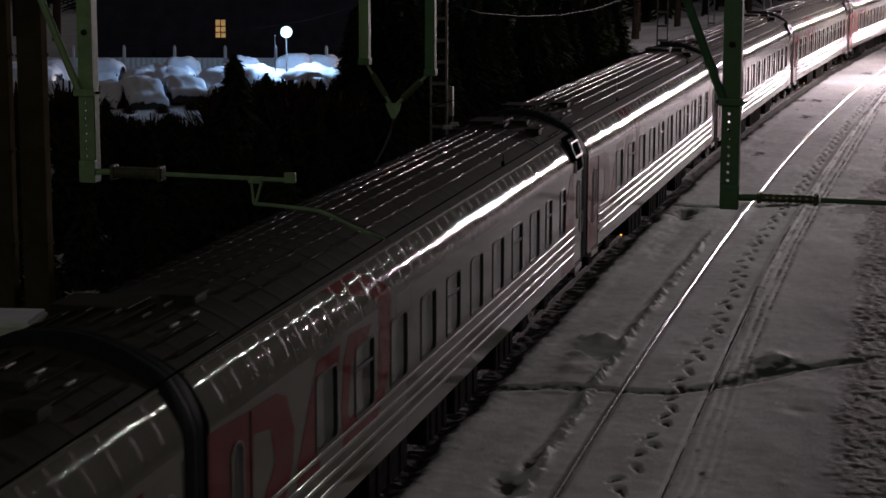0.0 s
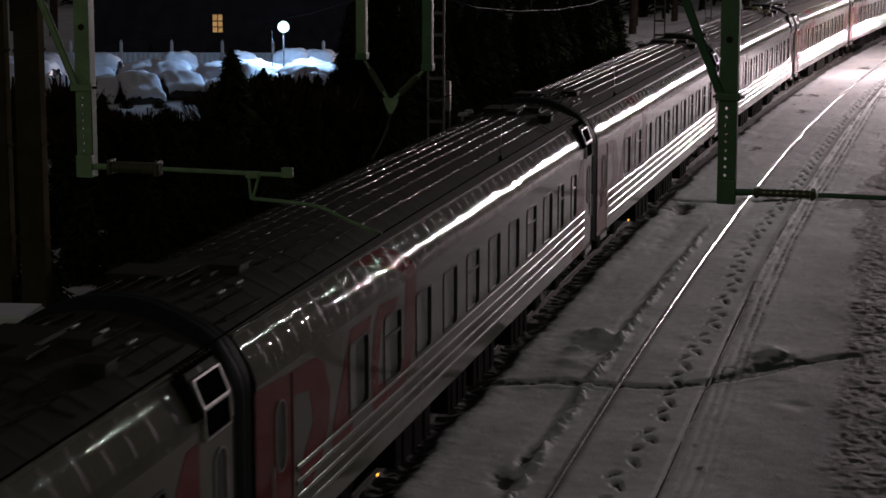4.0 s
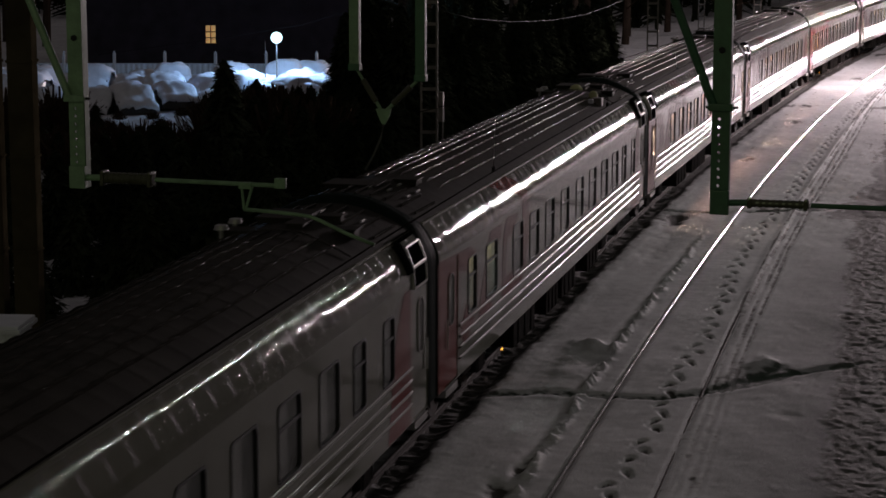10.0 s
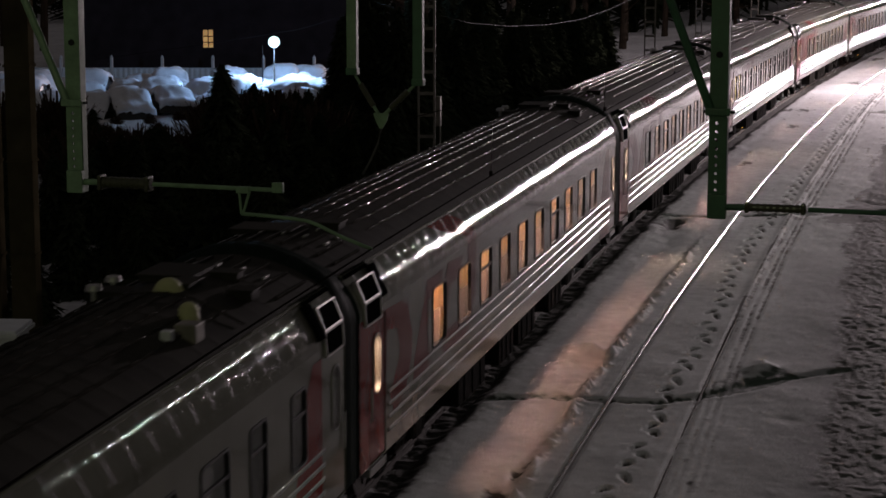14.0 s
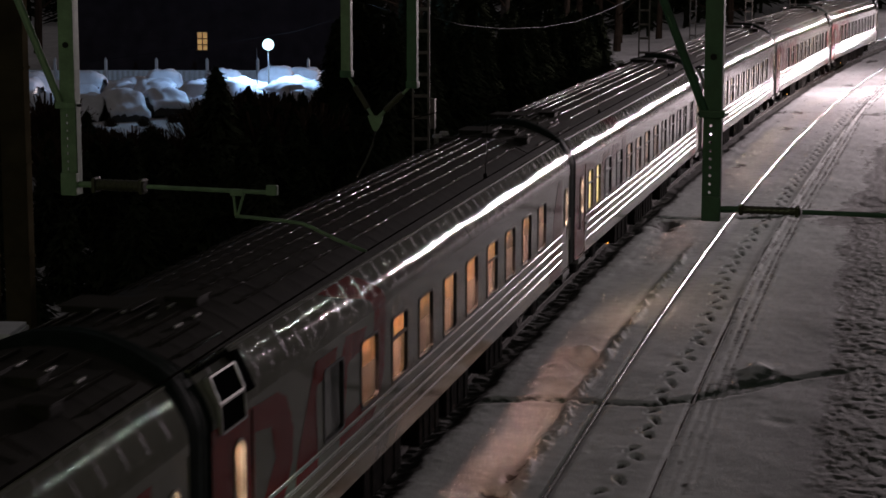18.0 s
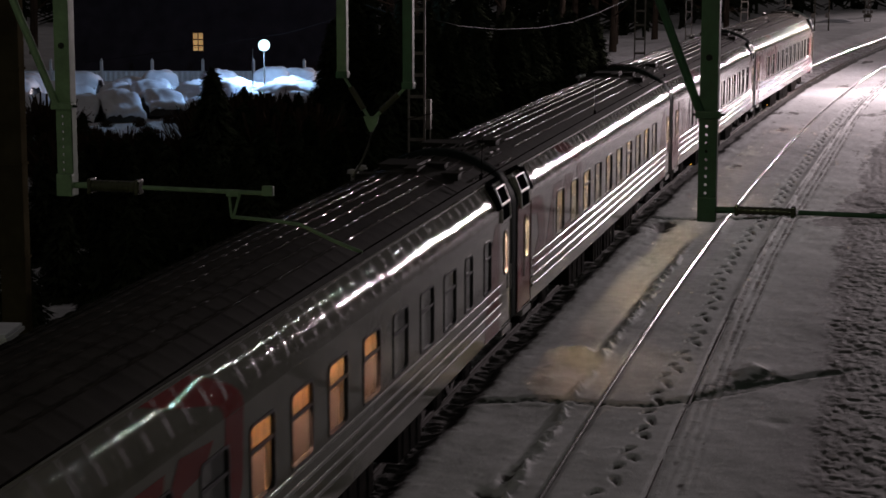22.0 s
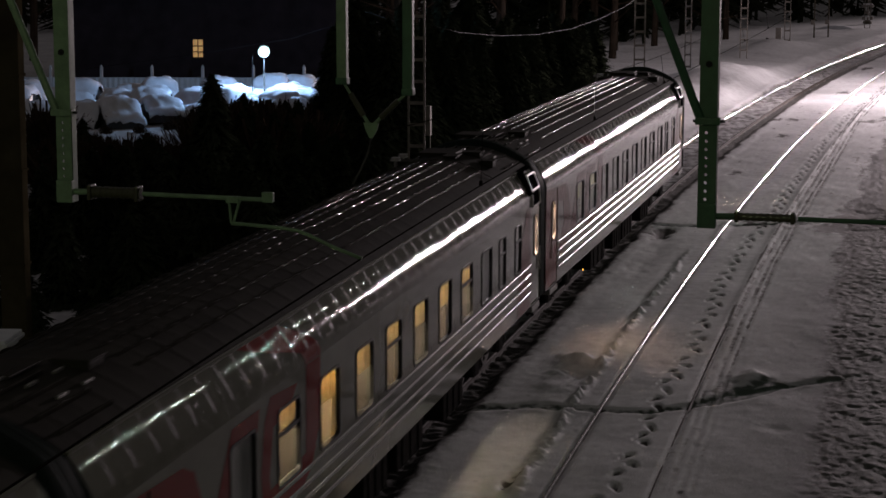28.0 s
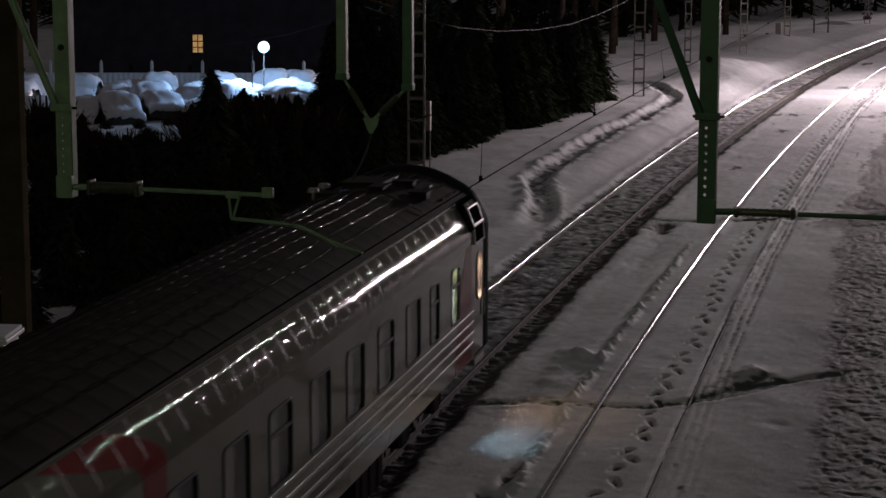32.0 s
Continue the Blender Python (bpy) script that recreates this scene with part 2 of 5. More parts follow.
    l.new(moss.outputs[2], mix.inputs[7])
    l.new(mix.outputs[2], b.inputs["Base Color"])
    b.inputs["Roughness"].default_value = 0.75
    b.inputs["Specular IOR Level"].default_value = 0.3
    bp1, bp2 = n.new("ShaderNodeBump"), n.new("ShaderNodeBump")
    bp1.inputs["Strength"].default_value, bp1.inputs["Distance"].default_value = 0.25, 0.04
    bp2.inputs["Strength"].default_value, bp2.inputs["Distance"].default_value = 0.5, 0.016
    l.new(n2.outputs[0], bp1.inputs["Height"])
    l.new(n3.outputs[0], bp2.inputs["Height"])
    l.new(bp1.outputs[0], bp2.inputs["Normal"])
    l.new(bp2.outputs[0], b.inputs["Normal"])
    return m


M["snow"] = snow_material()
M["cap"] = mat("snow_cap", (0.76, 0.77, 0.82), 0.75, 0, 0.14, 2, 0.6, 14)


def glass_material():
    m = bpy.data.materials.new("coach_window_glass")
    m.use_nodes = True
    n, l = m.node_tree.nodes, m.node_tree.links
    out = n["Material Output"]
    tr, gl, mx, fr = (n.new("ShaderNode" + k) for k in ("BsdfTransparent", "BsdfGlossy", "MixShader", "Fresnel"))
    tr.inputs[0].default_value = (0.82, 0.84, 0.82, 1)
    gl.inputs["Roughness"].default_value = 0.08
    fr.inputs["IOR"].default_value = 1.5
    no, bp = n.new("ShaderNodeTexNoise"), n.new("ShaderNodeBump")
    no.inputs["Scale"].default_value = 1.6
    bp.inputs["Strength"].default_value, bp.inputs["Distance"].default_value = 0.35, 0.03
    l.new(no.outputs[0], bp.inputs["Height"])
    l.new(bp.outputs[0], gl.inputs["Normal"])
    l.new(fr.outputs[0], mx.inputs[0])
    l.new(tr.outputs[0], mx.inputs[1])
    l.new(gl.outputs[0], mx.inputs[2])
    l.new(mx.outputs[0], out.inputs[0])
    return m


M["glass"] = glass_material()


# ---------------------------------------------------------------- building tools
def mesh_of(name, bm, material, smooth=False):
    me = bpy.data.meshes.new(name)
    bm.to_mesh(me)
    bm.free()
    me.materials.append(material)
    if smooth:
        for f in me.polygons:
            f.use_smooth = True
    return me


def part(name, bm, material, parent=None, label="", smooth=False):
    """One mesh object, a part of parent (or a thing of its own)."""
    ob = new(name, mesh_of(name, bm, material, smooth))
    ob.parent = parent
    return tagged(ob, label)


def piece(name, me, parent, m=None, label=""):
    ob = new(name, me)
    ob.parent = parent
    if m is not None:
        ob.matrix_basis = m
    return tagged(ob, label)


def thing(name, label, category, group="", m=None, kind=""):
    ob = new(name)
    ob.empty_display_size = 0.2
    if m is not None:
        ob.matrix_world = m
    return tagged(ob, label, category, group, kind)


def add_box(bm, c, d, bevel=0.0, rot=None):
    """A box with centre c and size d, its edges bevelled."""
    r = bmesh.ops.create_cube(bm, size=1.0)
    vs = r["verts"]
    m = Matrix.Translation(c) @ (rot.to_4x4() if rot else Matrix.Identity(4)) @ Matrix.Diagonal((*d, 1))
    bmesh.ops.transform(bm, matrix=m, verts=vs)
    if bevel:
        es = list({e for v in vs for e in v.link_edges})
        bmesh.ops.bevel(bm, geom=es, offset=bevel, segments=2, profile=0.7, affect="EDGES")
    return bm


def box(c, d, bevel=0.0, rot=None):
    return add_box(bmesh.new(), c, d, bevel, rot)


def add_rod(bm, a, b, r, r2=None, seg=10):
    """A round bar from a to b."""
    a, b = Vector(a), Vector(b)
    d = b - a
    q = d.to_track_quat("Z", "Y").to_matrix().to_4x4()
    bmesh.ops.create_cone(bm, cap_ends=True, segments=seg, radius1=r, radius2=r if r2 is None else r2, depth=d.length,
                          matrix=Matrix.Translation((a + b) / 2) @ q)
    return bm


def rod(a, b, r, r2=None, seg=10):
    return add_rod(bmesh.new(), a, b, r, r2, seg)


def arr_mesh(name, co, faces, material, smooth=False):
    me = bpy.data.meshes.new(name)
    me.from_pydata([tuple(v) for v in co], [], [tuple(f) for f in faces])
    me.materials.append(material)
    me.update()
    if smooth:
        me.polygons.foreach_set("use_smooth", np.ones(len(me.polygons), bool))
    return me


def tube(name, pts, r, material, parent=None, label="", seg=6):
    """A round cable or bent bar through the points."""
    pts = [Vector(p) for p in pts]
    co, f = [], []
    for i, p in enumerate(pts):
        d = (pts[min(i + 1, len(pts) - 1)] - pts[max(i - 1, 0)]).normalized()
        a = d.cross(Vector((0, 0, 1)) if abs(d.z) < 0.95 else Vector((0, 1, 0))).normalized()
        b = d.cross(a)
        for k in range(seg):
            t = 2 * math.pi * k / seg
            co.append(p + r * (math.cos(t) * a + math.sin(t) * b))
    for i in range(len(pts) - 1):
        for k in range(seg):
            f.append((i * seg + k, i * seg + (k + 1) % seg, (i + 1) * seg + (k + 1) % seg, (i + 1) * seg + k))
    f += [tuple(range(seg))[::-1], tuple(range((len(pts) - 1) * seg, len(pts) * seg))]
    ob = new(name, arr_mesh(name, co, f, material, True))
    ob.parent = parent
    return tagged(ob, label)


# ---------------------------------------------------------------- the line of the railway
BEND, BEND2, GAP2 = 0.000978, 4.0e-6, 4.48   # bend of the line, its growth, distance of the two tracks
LINE_S = np.arange(-460, 900.01, 0.5)
turn = BEND * np.clip(LINE_S - 80, -110, 160) + BEND2 * np.clip(LINE_S - 80, -110, 160) ** 2 / 2
LINE_X = np.concatenate([[0], np.cumsum((np.sin(turn[1:]) + np.sin(turn[:-1])) / 4)])
LINE_Y = np.concatenate([[0], np.cumsum((np.cos(turn[1:]) + np.cos(turn[:-1])) / 4)])
k80 = int(np.argmin(abs(LINE_S - 80)))
LINE_X += -11.1506 - LINE_X[k80]
LINE_Y += 80 - LINE_Y[k80]


def on_line(s, o=0.0):
    """The place s metres along the near track, o metres to the right of its middle: x, y and the heading."""
    h = np.interp(s, LINE_S, turn)
    return np.interp(s, LINE_S, LINE_X) + o * np.cos(h), np.interp(s, LINE_S, LINE_Y) - o * np.sin(h), h


def spot(s, o=0.0, z=0.0):
    x, y, h = on_line(s, o)
    return Vector((float(x), float(y), z))


def stand(s, o=0.0, z=0.0, rz=0.0):
    x, y, h = on_line(s, o)
    return pose(float(x), float(y), z, 0, 0, rz - math.degrees(float(h)))


# ---------------------------------------------------------------- ground
def hashed(ix, iy, seed):
    v = np.sin(ix * 127.1 + iy * 311.7 + seed * 74.7) * 43758.5453
    return v - np.floor(v)


def vnoise(x, y, seed=0):
    """Smooth value noise, 0 to 1."""
    ix, iy = np.floor(x), np.floor(y)
    fx, fy = x - ix, y - iy
    fx, fy = fx * fx * (3 - 2 * fx), fy * fy * (3 - 2 * fy)
    a, b = hashed(ix, iy, seed), hashed(ix + 1, iy, seed)
    c, d = hashed(ix, iy + 1, seed), hashed(ix + 1, iy + 1, seed)
    return (a + (b - a) * fx) * (1 - fy) + (c + (d - c) * fx) * fy


def fbm(x, y, seed=0, octaves=4):
    t, w, n = 0, 0.5, 0
    for i in range(octaves):
        t, n = t + w * vnoise(x, y, seed + i), n + w
        x, y, w = x * 2.03, y * 2.03, w * 0.5
    return t / n


def bump(d, r):
    """A smooth hump of radius r."""
    return np.exp(-(d / r) ** 2)


def lay_height(s, o):
    """Height of the ground and how far bare soil and painted shade show, s along the line, o across."""
    z = 0.10 * (fbm(s / 4.0, o / 3.0, 1) - 0.5) + 0.016 * (fbm(s / 0.7, o / 0.6, 7) - 0.5) - 0.035
    dirt, turf = np.zeros_like(z), np.zeros_like(z)
    wob = 0.22 * (fbm(s / 1.1, o * 0, 11) - 0.5)
    # ballast bed of the near track
    bed = np.clip((1.38 + wob - np.abs(o)) / 0.22, 0, 1)
    stones = 0.10 * (fbm(s / 0.16, o / 0.16, 21, 2) - 0.5)
    z = z * (1 - bed) + bed * (-0.14 + stones - 0.005 * np.sin(s * 2 * np.pi / 0.55))
    dirt += bed * (0.34 + 0.35 * (fbm(s / 0.35, o / 0.3, 23, 3) - 0.4))
    lip = bump(o - 1.62 - wob, 0.2)
    z += 0.02 * lip + 0.018 * lip * (fbm(s / 0.3, o / 0.3, 31) - 0.5)
    dirt += 0.85 * bump(o - 1.2 - wob, 0.27)
    # rails of the far track lie in a groove of the snow; the right one is buried further on
    near = np.clip((46 - s) / 3, 0, 1)
    z -= 0.05 * bump(o - GAP2 + 0.795, 0.06)
    z += 0.09 * bump(o - GAP2 + 0.795, 0.16) * np.clip((s - 56.4) / 0.5, 0, 1) * np.clip((60.6 - s) / 0.6, 0, 1)
    z += 0.05 * (1 - near) * bump(o - GAP2 - 0.795, 0.12) - 0.03 * near * bump(o - GAP2 - 0.795, 0.04)
    dirt += 0.22 * bump(o - GAP2 + 0.795, 0.05) + 0.35 * near * bump(o - GAP2 - 0.795, 0.035)
    # crumbled ridge beside the rail
    along = np.clip((s - 24) / 3, 0, 1) * np.clip((56 - s) / 6, 0, 1)
    rg = o - 3.15 - 0.14 * (fbm(s / 1.6, s * 0, 41) - 0.5)
    crumbs = np.clip(fbm(s / 0.24, o / 0.12, 43, 3) - 0.42, 0, 1)
    z += along * (bump(rg, 0.09) * (0.008 + 0.36 * crumbs) - 0.014 * bump(rg + 0.19, 0.1) * (0.3 + fbm(s / 0.5, o / 0.3, 45)))
    # wheel ruts beside and over the buried rail
    mid = np.interp(s, [30, 40, 53, 61, 70, 82, 90, 105, 130], [5.68, 5.52, 5.5, 5.57, 5.65, 5.6, 5.44, 5.27, 5.1])
    for k, r in enumerate((-0.27, -0.14, 0.06, 0.22)):
        rr = o - mid - r - 0.05 * (fbm(s / 5, s * 0, 50 + k) - 0.5)
        cut = bump(rr, 0.036) * np.clip(2.4 * fbm(s / 1.3, o * 0, 60 + k) - 0.45, 0, 1) * np.clip((s - 30) / 12, 0.25, 1)
        z += -0.02 * cut + 0.006 * bump(np.abs(rr) - 0.07, 0.03) * fbm(s / 0.3, o / 0.2, 65)
        dirt += (0.2 + 0.8 * fbm(s / 0.5, o / 0.06, 67, 3)) * cut
    band = bump(o - mid, 0.38)
    z += 0.014 * band * (fbm(s / 0.4, o / 0.1, 69, 3) - 0.5)
    dirt += 0.12 * band
    # churned snow and soil beyond; its dark also stands for the weaker light there
    rough = np.clip((o - np.interp(s, [30, 37, 45, 60], [7.55, 7.4, 7.25, 7.1]) + 0.7 * (fbm(s / 1.8, o / 1.8, 71) - 0.5)) / 0.45, 0, 1) * np.clip((40 - o) / 10, 0, 1)
    ridge = 1 - np.abs(2 * fbm(s / 0.3 + 1.6 * fbm(s, o / 0.4, 75), o / 0.11 + 0.7 * fbm(s / 0.5, o, 76), 73, 3) - 1)
    lumps = fbm(s / 0.2, o / 0.1, 77, 3)
    z += rough * (0.036 * (ridge - 0.6) + 0.04 * (lumps - 0.5))
    dirt += rough * (0.62 + 0.30 * np.clip((o - 7.9) / 1.2, 0, 1) + 0.9 * np.clip(0.6 - ridge, 0, 1) + 0.5 * (0.5 - lumps) + 0.3 * (fbm(s / 2.6, o / 1.5, 79) - 0.45))
    turf += 0.5 * np.clip((o - 7.9) / 1.0, 0, 1) * rough
    # two trenches dug across the tracks
    for s0, pts in ((0, ((1.1, 34.0), (1.7, 34.6), (2.37, 34.95), (3.1, 34.9), (3.8, 35.0), (4.5, 35.0), (5.3, 35.65), (5.6, 36.05), (6.26, 36.9), (6.93, 37.7), (7.63, 38.4), (9, 39.4))),
                    (1, ((1.2, 59.2), (3.0, 59.4), (5.0, 60.2), (6.5, 61.2), (9, 62)))):
        mid = np.interp(o, [a for a, b in pts], [b for a, b in pts]) + 0.35 * (fbm(o / 0.8, o * 0, 81 + s0) - 0.5)
        on = np.clip((o - 1.3) / 0.3, 0, 1) * np.clip((8.6 - o) / 1.0, 0, 1)
        wide = 0.13 + (0.3 if s0 == 0 else 0.5) * bump(o - 6.1, 0.6) + 0.14 * fbm(o / 0.4, o * 0, 85)
        d = s - mid + 0.16 * (fbm(s / 0.25, o / 0.2, 86, 3) - 0.5)
        hole = np.exp(-(d / wide) ** 4)
        z += on * (-0.05 * hole + 0.012 * bump(d + wide + 0.16, 0.14) * (0.3 + fbm(o / 0.3, s / 0.3, 87)))
        dirt += on * (0.12 + 0.6 * fbm(o / 0.1, s / 0.15, 88, 3)) * hole
        turf += on * hole * 0.9
    # hollows and thrown-up snow; soil and painted shade darken the deeper hollows
    ws, wo = 0.9 * (fbm(s / 0.8, o / 0.5, 92, 3) - 0.5), 0.42 * (fbm(s / 0.8, o / 0.5, 93, 3) - 0.5)
    for a, b, ra, rb, depth in ((39.0, 2.62, 0.55, 0.36, 0.17), (37.9, 2.8, 0.55, 0.3, -0.05), (37.55, 2.36, 0.3, 0.17, 0.08), (36.7, 2.5, 0.6, 0.4, 0.05), (29.8, 3.0, 0.3, 0.13, -0.08),
                                (57.4, 1.95, 1.2, 0.3, -0.12), (54.5, 2.2, 1.5, 0.35, -0.05), (51, 2.3, 1.8, 0.35, -0.05), (38.5, 6.3, 0.45, 0.26, 0.12),
                                (62.5, 8.6, 2.2, 0.9, 0.15), (63.5, 7.8, 1.2, 0.6, -0.1), (28.66, 2.8, 0.4, 0.25, -0.1), (34.0, 7.0, 0.3, 0.15, -0.025),
                                (78.5, 4.1, 1.0, 0.5, -0.05), (79, 6.9, 1.3, 0.6, -0.06), (93, 6.6, 2, 0.7, -0.05), (70, 2.6, 2.5, 0.5, 0.04)):
        g = np.exp(-((s + ws - a) / ra) ** 2 - ((o + wo - b) / rb) ** 2)
        z += depth * g * (0.75 + 0.5 * fbm(s / 0.3, o / 0.2, 90))
        dirt += (0.6 if depth < -0.06 else 0.0) * fbm(s / 0.2, o / 0.15, 89) * 2 * g
    # footprints between the rails, pressed shallow, their shade painted dark
    t = s / 1.36
    for k in (0, 1):
        cell = np.floor(t + 0.5 * k)
        mid = (cell + 0.5 - 0.5 * k) * 1.36 + 0.3 * (hashed(cell, cell * 0, 91 + k) - 0.5)
        lane = np.interp(mid, [27, 29.5, 31, 33, 35.5, 37.5, 40, 43, 46, 49, 53, 57, 62, 78, 93], [4.5, 4.56, 4.7, 4.76, 4.64, 4.66, 4.77, 4.76, 4.72, 4.56, 4.58, 4.63, 4.86, 4.85, 4.73]) + (0.085 if k else -0.085) + 0.08 * (hashed(cell, cell * 0, 95 + k) - 0.5)
        sk = (2.2 if k else -2.2) * (0.3 + hashed(cell, cell * 0, 97 + k))
        e = ((s + 0.18 * ws - mid + sk * (o - lane) + 1.5 * np.abs(o - lane)) / (0.13 + 0.07 * hashed(cell, cell * 0, 98))) ** 2 + ((o + 0.2 * wo - lane) / 0.095) ** 2
        z += (-0.06 * np.exp(-e ** 2) + 0.003 * np.exp(-((np.sqrt(e) - 1.7) / 0.4) ** 2)) * (np.abs(o - lane) < 0.6)
        dirt += (0.42 + 0.3 * hashed(cell, cell * 0, 99)) * np.exp(-e ** 2) * (np.abs(o - lane) < 0.6)
    # raised snow left of the line, a trodden path cut through it, and a drift
    left = np.clip((-o - 1.5) / 0.8, 0, 1)
    rise = np.clip((-o - 1.45 + 0.3 * (fbm(s / 4, s * 0, 101) - 0.5)) / 1.5, 0, 1)
    rise = rise * rise * (3 - 2 * rise) * np.clip((s - 44) / 22, 0, 1)
    z += rise * (0.36 + 0.16 * (fbm(s / 3.5, o / 2.0, 102, 3) - 0.5)) + left * 0.02 * (fbm(s / 0.6, o / 0.5, 103) - 0.5)
    path = o - np.interp(s, [58, 61, 63.7, 66, 70, 78, 84, 90.4, 98, 101, 103.3, 107.4, 109, 112], [-1.9, -2.3, -2.9, -3.7, -3.8, -3.98, -4.0, -3.88, -3.95, -4.35, -5.0, -6.7, -8.2, -11]) - 0.3 * (fbm(s / 2, s * 0, 105) - 0.5)
    onp = np.clip((s - 56) / 4, 0, 1) * np.clip((114 - s) / 4, 0, 1)
    tread = np.exp(-(path / 0.42) ** 4)
    z += onp * (-0.2 * tread * (0.35 + 1.3 * fbm(s / 0.45, o / 0.3, 107, 3)) + 0.14 * bump(np.abs(path) - 0.6, 0.2) * np.clip(2 * fbm(s / 0.5, o / 0.3, 109, 3) - 0.7, 0, 1))
    dirt += onp * tread * (0.15 + 0.55 * np.clip(fbm(s / 0.7, o / 0.3, 110, 3) - 0.15, 0, 1))
    z += 0.95 * np.exp(-((s - 117) / 8.5) ** 2 - ((o + 4.6) / 2.4) ** 2) * (0.85 + 0.3 * fbm(s / 2, o, 111))
    z += 0.9 * np.exp(-((s - 148) / 9) ** 2 - ((o + 6.5) / 2.2) ** 2)
    z += np.clip((-o - 9) / 10, 0, 1) * 0.5 * (fbm(s / 6, o / 6, 113) - 0.5)
    dirt += left * 0.8 * np.clip(fbm(s / 0.5, o / 0.25, 115, 3) - 0.58, 0, 1) * np.clip((s - 60) / 10, 0, 1)
    dirt += 0.9 * np.clip(fbm(s / 0.45, o / 0.2, 117, 3) - 0.66, 0, 1)
    # scattered crumbs
    z += 0.05 * np.clip(fbm(s / 0.2, o / 0.13, 141, 2) - 0.74, 0, 1) * (o > 1.5)
    far = np.clip((s - 46) / 12, 0, 1) * (o > 1.7)
    dirt += far * (1.3 * np.clip(fbm(s / 1.1, o / 0.22, 151, 3) - 0.6, 0, 1) + 0.5 * np.clip((o - 6.0) / 1.5, 0, 1) * fbm(s / 0.8, o / 0.25, 153, 3))
    z += far * 0.03 * (fbm(s / 0.9, o / 0.4, 155, 3) - 0.5)
    # bare scraps of soil
    for a, b, ra, rb in ((37.4, 6.2, 0.55, 0.5), (38.1, 6.6, 0.4, 0.4), (96.3, 2.45, 0.9, 0.32), (95.9, 1.5, 0.5, 0.5), (88, 2.9, 0.7, 0.4), (57.9, 1.9, 0.8, 0.3), (60.4, 4.4, 0.5, 0.5), (61.3, 7.4, 1.5, 0.7), (64.2, 7.9, 1.8, 0.8), (62.5, 8.7, 1.5, 0.9), (59.5, 6.9, 0.9, 0.5), (96.4, 6.0, 1.2, 0.35), (98.3, 6.7, 1.0, 0.4), (73.2, 2.47, 0.9, 0.2), (114, 3.2, 1.2, 0.35), (135.7, 2.1, 1.4, 0.4)):
        g = np.exp(-((s + 2 * ws - a) / ra) ** 2 - ((o + wo - b) / rb) ** 2)
        dirt += 1.25 * g * fbm(s / 0.4, o / 0.15, 121, 3)
        z -= 0.03 * g
        turf += 0.8 * g * (a < 40)
    # Foreground snow greyer to the right: dirt and weaker light put into its tone.
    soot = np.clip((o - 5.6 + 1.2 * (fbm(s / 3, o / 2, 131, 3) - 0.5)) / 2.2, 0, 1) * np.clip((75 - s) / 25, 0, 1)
    return z, dirt, np.clip(turf, 0, 1), soot


def spaced(*runs):
    out = []
    for a, b, d in runs:
        out.append(np.arange(a, b, d))
    return np.concatenate(out)


def ground():
    s = spaced((-400, -20, 60), (-20, 24, 4), (24, 52, 0.055), (52, 66, 0.09), (66, 118, 0.16), (118, 130, 0.25), (130, 190, 0.7), (190, 420, 10), (420, 880, 60))
    o = spaced((-500, -60, 40), (-60, -14, 2.0), (-14, -7, 0.25), (-7, -1.7, 0.12), (-1.7, 1.2, 0.09), (1.2, 7.4, 0.05), (7.4, 9.6, 0.06), (9.6, 11.5, 0.2), (11.5, 30, 2.5), (30, 500, 40))
    ss, oo = np.meshgrid(s, o, indexing="ij")
    z, dirt, turf, soot = lay_height(ss, oo)
    x, y, h = on_line(ss, oo)
    ns, no = ss.shape
    me = bpy.data.meshes.new("ground")
    co = np.stack([x, y, z], -1).reshape(-1, 3)
    i = np.arange(ns * no).reshape(ns, no)
    f = np.stack([i[:-1, :-1], i[:-1, 1:], i[1:, 1:], i[1:, :-1]], -1).reshape(-1, 4)[:, ::-1]
    me.vertices.add(len(co))
    me.vertices.foreach_set("co", co.astype(np.float32).ravel())
    me.loops.add(f.size)
    me.loops.foreach_set("vertex_index", f.astype(np.int32).ravel())
    me.polygons.add(len(f))
    me.polygons.foreach_set("loop_start", np.arange(0, f.size, 4, dtype=np.int32))
    me.polygons.foreach_set("use_smooth", np.ones(len(f), bool))
    me.update(calc_edges=True)
    at = me.attributes.new("dirt", "FLOAT", "POINT")
    at.data.foreach_set("value", np.clip(dirt, 0, 1).astype(np.float32).ravel())
    at = me.attributes.new("turf", "FLOAT", "POINT")
    at.data.foreach_set("value", turf.astype(np.float32).ravel())
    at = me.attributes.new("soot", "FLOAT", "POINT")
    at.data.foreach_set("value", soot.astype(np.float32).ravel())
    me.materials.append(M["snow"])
    return tagged(new("ground", me), "trodden snow over railway ground with ruts and footprints", "snow ground", kind="structure")


ground()


def sweep(name, prof, s, o, z, material, parent=None):
    """A profile of (across, up) swept along the line."""
    x, y, h = on_line(s, o)
    n, m = len(s), len(prof)
    co = np.zeros((n, m, 3))
    for j, (a, b) in enumerate(prof):
        co[:, j] = np.stack([x + a * np.cos(h), y - a * np.sin(h), np.full(n, z + b)], -1)
    f = [(i * m + j, (i + 1) * m + j, (i + 1) * m + (j + 1) % m, i * m + (j + 1) % m) for i in range(n - 1) for j in range(m)]
    ob = new(name, arr_mesh(name, co.reshape(-1, 3), f, material, name == "rail_head"))
    ob.parent = parent
    return ob


